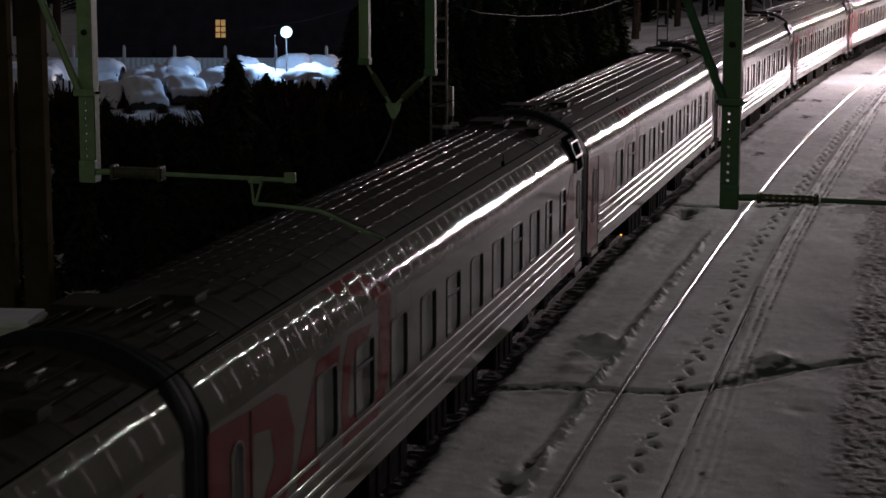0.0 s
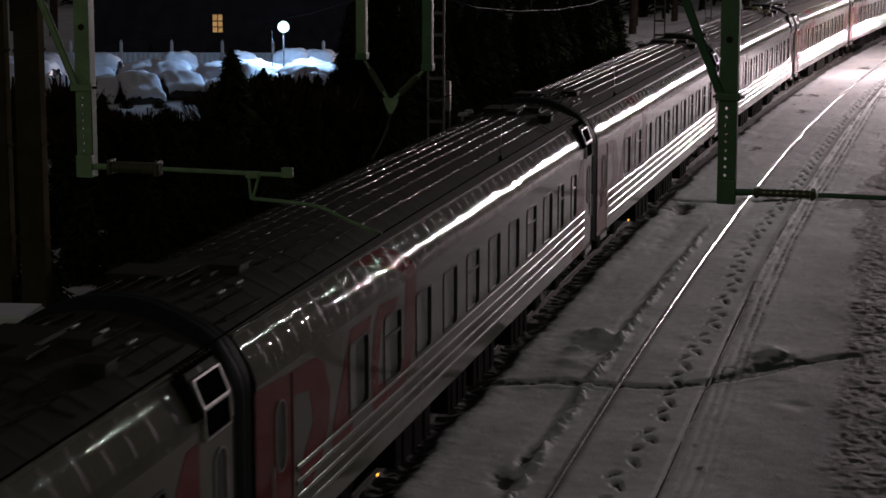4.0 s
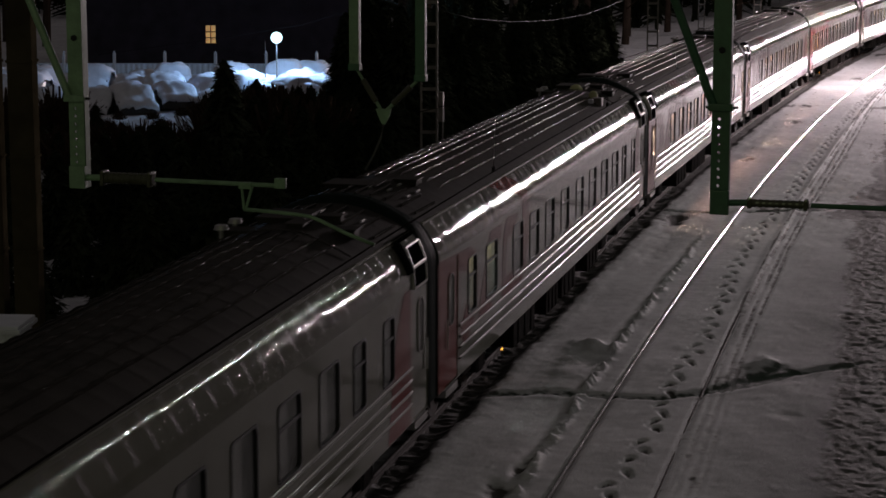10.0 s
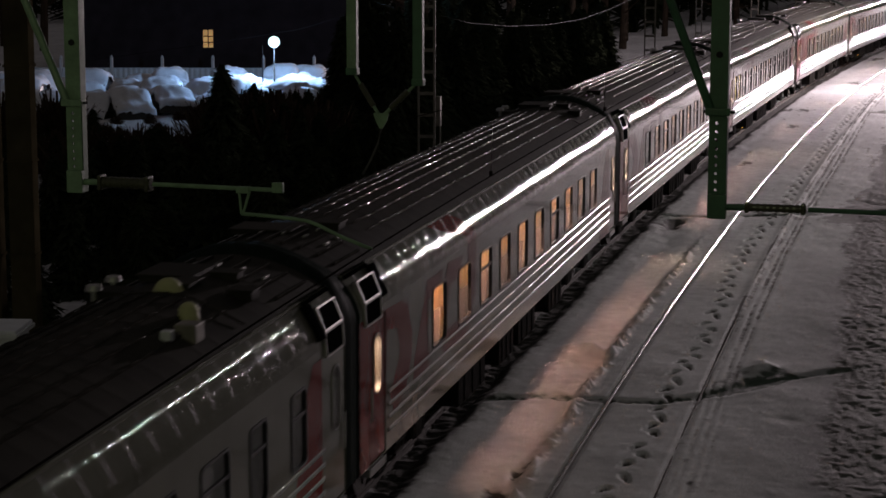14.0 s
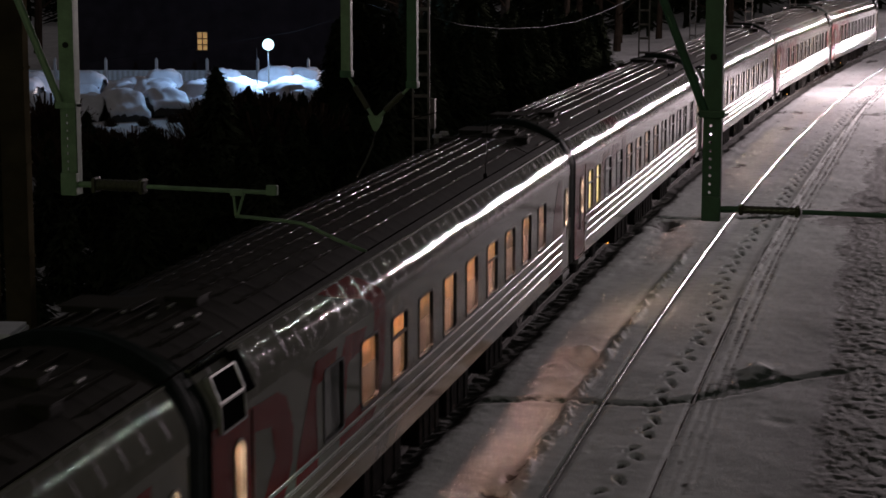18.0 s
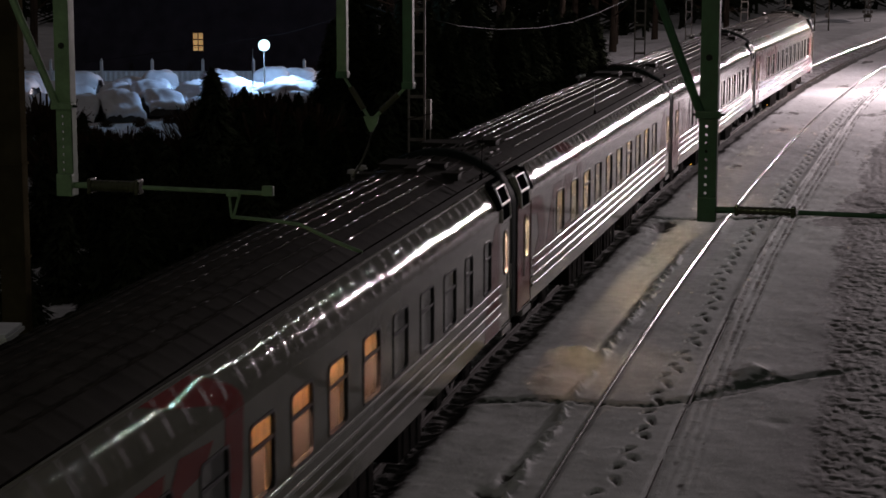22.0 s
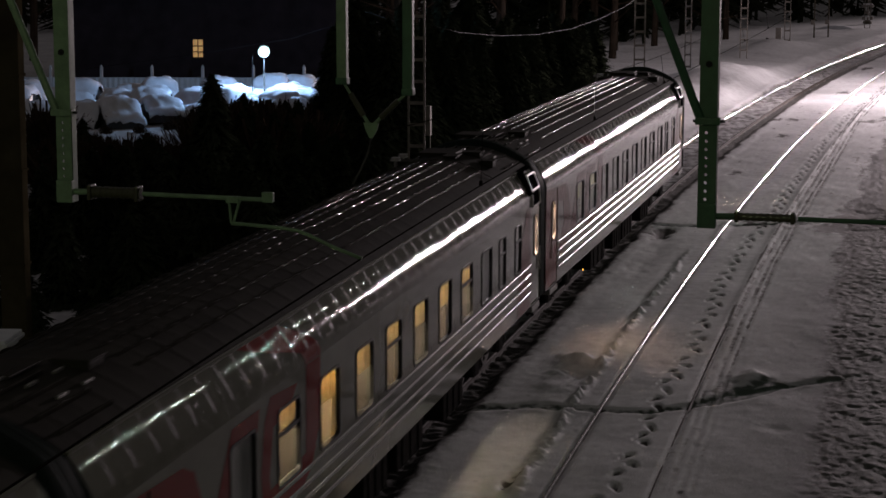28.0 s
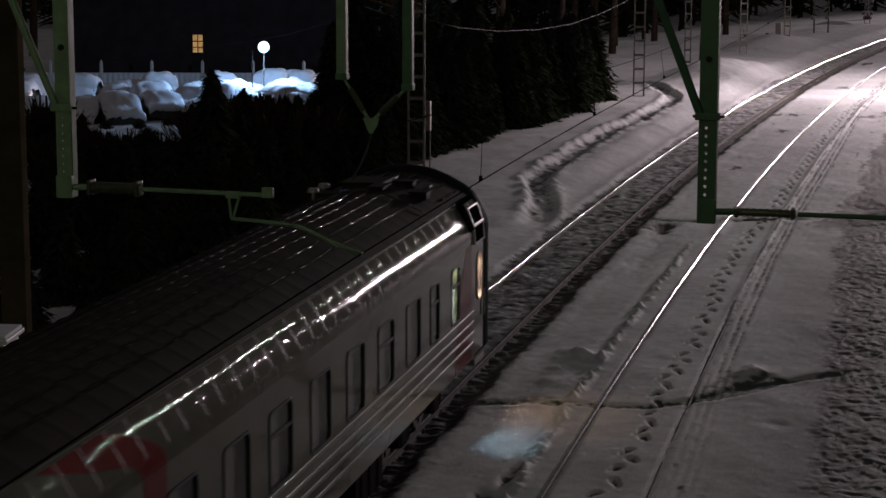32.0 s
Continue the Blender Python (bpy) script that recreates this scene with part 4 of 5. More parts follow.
    # ends and rubber passage
    for y, sg in ((B0, -1), (B1, 1)):
        outline = [(SIDE, Z0)] + SHOULDER + ROOF[1:]
        outline = outline + [(-x, z) for x, z in outline[-2::-1]]
        bm = bmesh.new()
        bm.faces.new([bm.verts.new((x, y, z)) for x, z in outline])
        part("end_wall", bm, M["paint"], car)
        ins = [(x * 0.985, (z - 1) * 0.995 + 1.0) for x, z in outline]
        core = [(x * 0.80, (z - 1) * 0.88 + 1.0) for x, z in outline]
        bm = bmesh.new()
        rows = []
        for k in range(7):
            t = k / 6
            e = 1.0 + 0.012 * math.sin(t * math.pi / 2)
            rows.append([bm.verts.new((x * e, y + sg * 0.395 * t, z * e + 0.075 * min(1, 2.5 * t) * max(0, (z - 3.4) / 0.84))) for x, z in ins])
        rows.append([bm.verts.new((x, y + sg * 0.395, z)) for x, z in core])
        n = len(ins)
        for a, b in zip(rows, rows[1:]):
            for i in range(n - 1):
                bm.faces.new((a[i], a[i + 1], b[i + 1], b[i]))
        bmesh.ops.recalc_face_normals(bm, faces=bm.faces)
        part("passage_bellows", bm, M["rubber"], car, "black rubber passage bellows", True)
        tube("end_trim", [(x * 0.992, y + sg * 0.01, z - 0.01) for x, z in outline], 0.02, M["rubber"], car, "black rubber trim round the coach end")
        part("buffer_beam", box((0, y + sg * 0.1, 0.95), (2.6, 0.24, 0.3), 0.03), M["under"], car)
        part("coupler", box((0, y + sg * 0.17, 1.02), (0.3, 0.34, 0.3), 0.05), M["under"], car)
    # underframe
    part("underframe", box((0, 0, 0.98), (2.7, B1 - B0 - 0.3, 0.16), 0.02), M["under"], car)
    for y, w, d, h in ((-4.2, 0.8, 2.2, 0.55), (-1.4, 0.9, 1.4, 0.5), (1.2, 0.7, 1.8, 0.6), (4.1, 0.85, 1.6, 0.5)):
        for sg in (1, -1):
            bm = box((sg * 1.0, y, 0.9 - h / 2), (w, d, h), 0.03)
            for k in (-0.3, 0, 0.3):
                add_box(bm, (sg * (1.0 + w / 2), y + k * d, 0.9 - h / 2), (0.03, 0.05, h * 0.9), 0.008)
            part("equipment_box", bm, M["under"], car, "dirty underfloor equipment box")
    for yb in (-8.5, 8.5):
        bogie = thing("bogie", "", "")
        bogie.parent = car
        bogie.matrix_basis = pose(0, yb, 0)
        for sg in (1, -1):
            bm = box((sg * 1.02, 0, 0.62), (0.16, 3.2, 0.2), 0.03)
            for yy in (-1.2, 1.2):
                add_box(bm, (sg * 1.06, yy, 0.5), (0.26, 0.5, 0.34), 0.05)
                add_rod(bm, (sg * 1.1, yy - 0.33, 0.38), (sg * 1.1, yy - 0.33, 0.85), 0.09)
                add_rod(bm, (sg * 1.1, yy + 0.33, 0.38), (sg * 1.1, yy + 0.33, 0.85), 0.09)
            add_box(bm, (sg * 1.05, 0, 0.7), (0.3, 0.7, 0.3), 0.04)
            part("bogie_side_frame", bm, M["under"], bogie)
        for yy in (-1.2, 1.2):
            bm = bmesh.new()
            add_rod(bm, (-1.0, 0, 0), (1.0, 0, 0), 0.085, seg=12)
            for sg in (1, -1):
                add_rod(bm, (sg * 0.72, 0, 0), (sg * 0.86, 0, 0), 0.47, seg=28)
                add_rod(bm, (sg * 0.68, 0, 0), (sg * 0.72, 0, 0), 0.50, seg=28)
                for k in range(4):
                    add_box(bm, (sg * 0.865, 0.3 * math.cos(k * 1.5708), 0.3 * math.sin(k * 1.5708)), (0.02, 0.1, 0.1), 0.01)
            part("wheelset", bm, M["web"], bogie, "worn steel wheelset").matrix_basis = pose(0, yy, 0.475)
    part("marker_lamp", box((1.34, 6.4 - HALF, 0.5), (0.03, 0.035, 0.035), 0.01), M["spark"] if "rear" in vents else M["under"], car, "small amber marker lamp")
    if "front" in vents:
        hatch(car, B0 + 0.62, 1)
    if "rear" in vents:
        hatch(car, B1 - 0.62, 1)
    return car


SLOTS_A = [(y, "wide") for y in (4.7, 6.5, 8.35, 10.15, 11.85, 13.62, 15.4, 17.15, 18.92)] + [(20.45, "slim"), (22.1, "slim")]
SLOTS_B = [(2.85, "slim")] + [(y, "wide") for y in (4.45, 6.85, 8.5, 10.2, 12.0, 13.9, 15.7, 17.5, 19.2)] + [(20.75, "slim"), (22.4, "slim")]
SLOTS_C = [(y, "wide") for y in (5.15, 7.0, 8.75, 10.45, 12.2, 13.95, 15.75, 17.5, 19.25, 21.0)]
SLOTS_D = [(2.45, "slim"), (3.55, "slim")] + [(y, "wide") for y in (5.05, 6.88, 8.6, 10.25, 11.95, 13.75, 15.5, 17.3, 19.03)] + [(20.6, "slim"), (22.3, "slim")]
FIRST = 43.379     # where the first coupling in sight stands at the start


def ridden(t):
    """Metres that the train has gone after t seconds."""
    k = t / 10
    return 54.549 * k + 9.5299 * k ** 2 + 0.5401 * k ** 3 - 0.9958 * k ** 4 + 0.1435 * k ** 5


def coach_pose(n, t):
    c = FIRST + LEN * n + HALF - ridden(t)
    a, b = spot(c - 8.5), spot(c + 8.5)
    d = b - a
    m = (a + b) / 2
    return pose(m.x, m.y, 0, 0, 0, -math.degrees(math.atan2(d.x, d.y)))


def light_up(car, lit, doors=(None, None)):
    """Sets which windows and doors of the right side glow."""
    k = 0
    for fr in car.children:
        if fr.name.startswith("window_frame") and fr.matrix_basis.translation.x > 0:
            m = lit[k] if k < len(lit) else None
            k += 1
            for q in fr.children:
                if m == "yellow" and q.name.startswith("curtain"):
                    q.material_slots[0].link = "OBJECT"
                    q.material_slots[0].material = M[m]
                elif m and q.name.startswith("curtain"):
                    key = "slim" if q.data == SH["curtain", "slim"] else "wide"
                    q.data, q.name = SH["blind", key], "blind"
                    piece("compartment", SH["cabin", key], fr)
                    if k % 2:
                        piece("side_curtain", SH["side_curtain", key], fr)
                    bulb = piece("compartment_lamp", SH["lamp", key], fr)
                    bulb.material_slots[0].link = "OBJECT"
                    bulb.material_slots[0].material = M["lamp_" + m]
        if fr.name.startswith("door") and fr.matrix_basis.translation.x >= 0 and len(fr.children):
            m = doors[0] if fr.matrix_basis.translation.y < 0 else doors[1]
            if abs(fr.matrix_basis.to_euler().z) > 1:
                continue
            for q in fr.children:
                if m and q.name.startswith("door_blind"):
                    q.data, q.name = SH["vestibule"], "vestibule"
                    bulb = piece("vestibule_lamp", SH["vestibule_lamp"], fr, pose(0, 0, 0.36))
                    bulb.material_slots[0].link = "OBJECT"
                    bulb.material_slots[0].material = M["lamp_" + m]


BASE = {"A": coach(SLOTS_A, ("rear",), 3), "B": coach(SLOTS_B, ("rear",), 1), "C": coach(SLOTS_C, ("front",), 4), "D": coach(SLOTS_D, ("rear",), 1)}
COACHES = {}
for n, kind in zip(range(-2, 9), "CAAABCCDCAA"):
    used = [c for c, (k, ob) in COACHES.items() if k == kind]
    COACHES[n] = (kind, copy_thing(BASE[kind], coach_pose(n, 0)) if used else BASE[kind])
aerial = COACHES[2][1]
for x, y, r in ((0.05, 9.4, 0.19), (0.7, 8.3, 0.12)):
    bm = bmesh.new()
    bmesh.ops.create_uvsphere(bm, u_segments=16, v_segments=10, radius=r, matrix=Matrix.Translation((x, y, 4.27 if x < 0 else 4.2)))
    add_rod(bm, (x, y, 4.0), (x, y, 4.24), r * 1.05, r, 16)
    part("radome", bm, M["radome"], aerial, "pale yellow aerial dome", True)
part("aerial_box", box((0.8, 7.3, 4.12), (0.13, 0.13, 0.13), 0.02), M["white"], aerial, "small white aerial box")
part("aerial_box", box((0.9, 7.75, 4.08), (0.26, 0.3, 0.22), 0.02), M["mast"], aerial, "grey aerial box")
N, A, D_, C_, E_, Y, P_, T_ = None, "amber", "dimamber", "cream", "dimcream", "yellow", "pink", "teal"
LIT = {2: ([T_, T_], (N, N)), 3: ([A, D_, A, D_, A, A, A, A, A, D_], (P_, P_)), 4: ([N, D_, A, D_, A, A, A, D_, A, D_], (P_, P_)),
       5: ([Y, Y, N, N, D_, D_, D_, D_, N, N, N, N, N], (P_, P_)), 6: ([E_, E_, C_, E_, C_, E_, C_, E_, C_, E_], ("creamdoor", P_)),
       7: ([N, E_, C_, E_, E_, E_, E_, E_, N, N, N], (P_, P_)), 8: ([T_, T_, N, N, N, N, N, N, N, N, "blue"], (P_, P_))}
for n, (lit, doors) in LIT.items():
    light_up(COACHES[n][1], lit, doors)


# ---------------------------------------------------------------- portal over the line
PY = 15.85


def portal():
    """Cross beam on two lattice legs with the hung posts and arms of the wires."""
    top = thing("catenary_portal", "green steel portal carrying the overhead wires above the tracks", "portal")
    for z in (9.5, 10.3):
        for y in (PY - 0.3, PY + 0.3):
            part("beam_chord", box((-1.8, y, z), (24, 0.1, 0.1), 0.01), M["green"], top)
    for i in range(24):
        x = -13.6 + i
        part("beam_lacing", rod((x, PY - 0.3, 9.5), (x + 1, PY - 0.3, 10.3), 0.025, seg=6), M["green"], top)
        part("beam_lacing", rod((x, PY + 0.3, 9.5), (x + 1, PY + 0.3, 10.3), 0.025, seg=6), M["green"], top)
    for x in (-13.6, 10.0):
        for dx, dy in ((-0.25, -0.3), (0.25, -0.3), (-0.25, 0.3), (0.25, 0.3)):
            part("leg_chord", box((x + dx, PY + dy, 4.9), (0.1, 0.1, 10.2), 0.01), M["green"], top)
        for k in range(12):
            part("leg_lacing", rod((x - 0.25, PY - 0.3, 0.3 + k * 0.75), (x + 0.25, PY - 0.3, 1.0 + k * 0.75), 0.02, seg=6), M["green"], top)
    return top


def hung_post(x, x_arm, brace, dark, core=0.047):
    """A post hung from the portal with its brace, clamp, insulator and registration arm."""
    post = thing("hanging_post", "green painted steel post hung over the track", "catenary post", "hanging posts")
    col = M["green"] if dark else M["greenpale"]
    bm = bmesh.new()
    for z0, z1 in ((6.29, 6.486), (7.098, 9.45)):
        add_box(bm, (x, PY, (z0 + z1) / 2), (0.145, 0.018, z1 - z0))
    for k in range(9):
        zc = 6.52 + 0.068 * k
        rect = [(-0.0725, -0.034), (-0.012, -0.034), (0.0725, -0.034), (0.0725, 0.0), (0.0725, 0.034), (-0.012, 0.034), (-0.0725, 0.034), (-0.0725, 0.0)]
        oct8 = [(-0.012 + 0.014 * math.cos(radians(225 + 45 * q)), 0.014 * math.sin(radians(225 + 45 * q))) for q in range(8)]
        for yy in (-0.009, 0.009):
            ro = [bm.verts.new((x + p, PY + yy, zc + q)) for p, q in rect]
            ri = [bm.verts.new((x + p, PY + yy, zc + q)) for p, q in oct8]
            for q in range(8):
                bm.faces.new((ro[q], ro[(q + 1) % 8], ri[(q + 1) % 8], ri[q]))
    bmesh.ops.remove_doubles(bm, verts=bm.verts, dist=0.002)
    bmesh.ops.recalc_face_normals(bm, faces=bm.faces)
    part("post_plate", bm, col, post, "green plate with a row of bolt holes")
    for sg in (-1, 1):
        part("post_flange", box((x + sg * 0.065, PY + 0.055, 7.87), (0.016, 0.09, 3.16), 0.003), col, post)
    part("bolt", rod((x, PY - 0.03, 7.62), (x, PY - 0.008, 7.62), 0.028, seg=6), M["hole"], post)
    a, b = Vector((x + brace[0], PY - 0.03, brace[1])), Vector((x - 0.06, PY - 0.02, brace[2]))
    far = b + (a - b) * 2.4
    part("brace", rod(b, far, 0.036, seg=8), col, post, "slanting steel brace")
    cl = part("brace_clamp", box((x, PY - 0.01, brace[2] - 0.01), (0.2, 0.1, 0.06), 0.01), col, post)
    part("bolt", rod((x - 0.12, PY - 0.02, brace[2] - 0.01), (x + 0.14, PY - 0.02, brace[2] - 0.01), 0.012, seg=6), M["hole"], cl)
    part("foot_clamp", box((x + 0.01, PY - 0.03, 6.39), (0.15, 0.06, 0.2), 0.012), M["greenpale"] if not dark else M["green"], post, "bolted end clamp")
    part("arm_neck", rod((x + 0.07, PY, 6.385), (x + 0.26, PY, 6.39), 0.028, seg=8), col, post)
    ins = bmesh.new()
    add_rod(ins, (x + 0.25, PY, 6.39), (x + 0.72, PY, 6.39), core, seg=12)
    for k in range(9):
        u = x + 0.27 + k * 0.053
        add_rod(ins, (u, PY, 6.39), (u + 0.03, PY, 6.39), core * 1.14, core * 1.08, seg=14)
    for u in (x + 0.25, x + 0.7):
        add_box(ins, (u, PY, 6.39), (0.035, core * 2.9, core * 2.9), core * 0.4)
    part("insulator", ins, M["insul"], post, "ribbed brown insulator")
    part("arm_tube", rod((x + 0.74, PY, 6.388), (x_arm, PY, 6.378), 0.02, seg=10), col, post, "thin green steel tube")
    part("tube_end", box((x_arm - 0.02, PY, 6.4), (0.1, 0.05, 0.09), 0.01), col, post)
    return post, col


portal()
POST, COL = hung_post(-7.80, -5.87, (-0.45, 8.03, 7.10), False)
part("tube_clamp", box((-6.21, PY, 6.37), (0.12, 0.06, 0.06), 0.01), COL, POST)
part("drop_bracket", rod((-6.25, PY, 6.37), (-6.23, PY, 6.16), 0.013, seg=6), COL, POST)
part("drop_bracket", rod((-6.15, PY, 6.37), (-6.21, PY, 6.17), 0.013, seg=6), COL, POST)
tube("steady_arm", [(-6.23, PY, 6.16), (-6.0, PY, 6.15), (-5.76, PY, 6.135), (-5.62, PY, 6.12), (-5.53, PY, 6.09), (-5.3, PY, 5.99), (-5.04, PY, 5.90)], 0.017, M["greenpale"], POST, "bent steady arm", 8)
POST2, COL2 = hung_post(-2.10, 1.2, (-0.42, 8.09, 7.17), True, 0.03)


def messenger_hanger():
    h = thing("wire_hanger", "two green posts with a vee of insulators holding the carrying wire", "wire hanger")
    for x, z in ((-5.205, 7.42), (-4.625, 7.34)):
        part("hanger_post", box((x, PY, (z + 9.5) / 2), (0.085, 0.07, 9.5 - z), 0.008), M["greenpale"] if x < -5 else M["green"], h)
        part("post_shoe", box((x, PY, z), (0.1, 0.09, 0.06), 0.01), M["green"], h)
    for a, b in (((-5.19, PY, 7.40), (-4.975, PY, 7.06)), ((-4.64, PY, 7.33), (-4.925, PY, 7.06))):
        a, b = Vector(a), Vector(b)
        part("link", rod(a, a + (b - a) * 0.3, 0.013, seg=6), M["greenpale"], h)
        part("insulator", rod(a + (b - a) * 0.25, a + (b - a) * 0.8, 0.026, seg=10), M["insul"], h, "slim brown insulator")
        part("link", rod(a + (b - a) * 0.78, b, 0.016, seg=6), M["greenpale"], h)
    bm = bmesh.new()
    f = bm.faces.new([bm.verts.new((x, PY - 0.012, z)) for x, z in ((-5.02, 7.07), (-4.885, 7.07), (-4.90, 7.01), (-4.94, 6.94), (-4.965, 6.94), (-5.0, 7.01))])
    r = bmesh.ops.extrude_face_region(bm, geom=[f])
    bmesh.ops.translate(bm, verts=[v for v in r["geom"] if isinstance(v, bmesh.types.BMVert)], vec=(0, 0.024, 0))
    bmesh.ops.recalc_face_normals(bm, faces=bm.faces)
    part("gusset_plate", bm, M["greenpale"], h, "pale green gusset plate")


messenger_hanger()
tagged(tube("jumper_wire", [(-4.953, PY, 6.94), (-4.975, PY - 0.02, 6.82), (-5.03, PY - 0.04, 6.68), (-5.1, PY - 0.06, 6.55)], 0.011, M["wirepale"]), "short pale jumper wire under the gusset plate", "wire")


# ---------------------------------------------------------------- wires
def overhead():
    w = thing("overhead_wire", "thin dark copper contact wire and carrying wire above the track", "overhead wire", "overhead wires")
    ss = np.concatenate([np.arange(-40, 16, 4), [15.6], np.arange(20, 200, 4.0)])
    zig = lambda s: 0.22 * math.cos((s - 15.6) / 38.0 * math.pi) * -1
    tube("contact_wire", [spot(s, GAP2 + zig(s), 5.90) for s in ss], 0.0075, M["wire"], w, "", 5)
    sag = lambda s: 6.95 - 0.55 * math.sin(math.pi * (((s - 15.6) / 52.0) % 1.0))
    tube("carrying_wire", [spot(s, GAP2 + 0.6 * zig(s) - 0.05, sag(s)) for s in ss if s > 15], 0.005, M["wire"], w, "", 5)
    for s in (20.8, 29, 37, 45, 53, 61, 72, 80, 88, 96):
        tube("dropper", [spot(s, GAP2 + zig(s), 5.90), spot(s, GAP2 + 0.6 * zig(s) - 0.05, sag(s))], 0.004, M["wire"], w, "", 4)
        part("wire_clamp", box(spot(s, GAP2 + zig(s), 5.925), (0.03, 0.06, 0.06), 0.006), M["wire"], w)


overhead()
CABLE = [(-17.75, 63.5, 5.75), (-17.7, 67, 5.35), (-17.5, 72, 5.0), (-17.3, 78, 4.78), (-17.15, 84, 4.75), (-17.05, 90, 4.95), (-16.95, 96, 5.3), (-16.9, 100.4, 5.75)]
tagged(tube("feeder_cable", CABLE, 0.011, M["wirepale"]), "pale sagging cable strung between two lattice masts", "cable")
tagged(tube("house_cable", [(-44, 92, 2.0), (-37, 91, 3.0), (-32.5, 90.6, 3.75), (-30.0, 90.9, 4.5), (-28.83, 91.3, 5.12)], 0.008, M["wire"]), "thin pale service cable running to the yard", "cable")
tagged(tube("house_cable", [(-28.83, 91.3, 5.12), (-27.4, 91.6, 4.65), (-25.89, 91.9, 4.25), (-24.6, 91.9, 4.0)], 0.006, M["wiredim"]), "thin pale service cable among the trees", "cable")


# ---------------------------------------------------------------- masts
def lattice_mast(m, h, w, label, step=0.72):
    mast = thing("lattice_mast", label, "lattice mast", "lattice masts", m)
    for sg in (-1, 1):
        bm = box((sg * w / 2, 0, h / 2), (0.075, 0.02, h), 0.004)
        add_box(bm, (sg * (w / 2 + 0.03), 0.07, h / 2), (0.014, 0.14, h), 0.003)
        part("mast_channel", bm, M["mast"], mast)
    k = 0.35
    while k < h - 0.1:
        part("batten_plate", box((0, -0.012, k), (w - 0.04, 0.012, 0.11), 0.003), M["mast"], mast)
        k += step
    part("mast_base", box((0, 0.05, 0.1), (w + 0.35, 0.5, 0.36), 0.05), M["concrete"], mast, "concrete base in snow")
    return mast


lattice_mast(pose(-18.1, 63.0, -0.05, 0, 0, 14), 9.6, 0.52, "weathered steel lattice mast beside dark spruces")
lattice_mast(pose(-16.93, 100.5, -0.05, 0, 0, 10), 9.6, 0.52, "weathered steel lattice mast standing in snow")
lattice_mast(pose(-16.95, 118.0, -0.05, 0, 0, 8), 9.6, 0.34, "slim steel lattice mast behind the snow drift")
lattice_mast(pose(-15.8, 136.8, -0.05, 0, 0, 6), 9.6, 0.46, "weathered steel lattice mast standing in snow")
lattice_mast(pose(-14.2, 151.3, -0.05, 0, 0, 5), 9.6, 0.42, "weathered steel lattice mast with a switch box")
lattice_mast(pose(-10.4, 189.9, -0.05, 0, 0, 3), 9.6, 0.5, "distant lattice mast beside the bend")
part("switch_box", box((-14.85, 151.25, 1.5), (0.42, 0.3, 0.9), 0.03), M["mast"])
tagged(bpy.data.objects["switch_box"], "grey switch box fixed beside a lattice mast", "switch box")
for x, y in ((-13.67, 169.6), (-12.6, 171.0)):
    pl = thing("signal_pole", "thin pale pole standing in the snow beside the line", "pole", "line poles", pose(x, y, -0.05))
    part("pole", rod((0, 0, 0), (0, 0, 8.5), 0.07, 0.05), M["concrete"], pl)
    part("pole_box", box((-0.12, -0.1, 1.7), (0.34, 0.2, 0.4), 0.02), M["mast"], pl)
b = thing("mast_box", "pale junction box fixed on the side of the mast", "junction box", "", pose(-17.72, 63.0, 2.3))
part("box_body", box((0.05, -0.02, 0.3), (0.16, 0.2, 1.0), 0.02), M["mast"], b)
part("box_pipe", rod((0.1, -0.02, -2.3), (0.1, -0.02, -0.15), 0.025), M["mast"], b)

# two columns of an old portal and a cabinet beyond the train
for x, y, w in ((-17.22, 31.5, 0.44), (-16.64, 31.7, 0.46)):
    c = thing("concrete_column", "tall brown weathered concrete column beside the track", "column", "old portal columns", pose(x, y, -0.1, 0, 0, 12))
    bm = box((0, 0, 5.4), (w, 0.4, 10.8), 0.04)
    part("column_shaft", bm, M["column"], c)
    for k in range(6):
        part("column_band", box((0, 0, 1.2 + k * 1.7), (w + 0.03, 0.43, 0.05), 0.01), M["column"], c)
cab = thing("trackside_cabinet", "white ribbed metal cabinet standing beside the track", "cabinet", "", pose(-15.42, 27.6, -0.05, 0, 0, 12))
part("cabinet_body", box((0, 0, 1.15), (1.5, 0.9, 2.3), 0.02), M["white"], cab)
for k in range(13):
    part("cabinet_rib", box((-0.66 + k * 0.11, -0.46, 1.2), (0.035, 0.02, 2.1), 0.006), M["white"], cab)
part("cabinet_roof", box((0, 0, 2.33), (1.66, 1.06, 0.07), 0.02), M["white"], cab)
part("snow_cap", box((0, 0, 2.39), (1.6, 1.0, 0.07), 0.03), M["cap"], cab, "thin layer of snow")


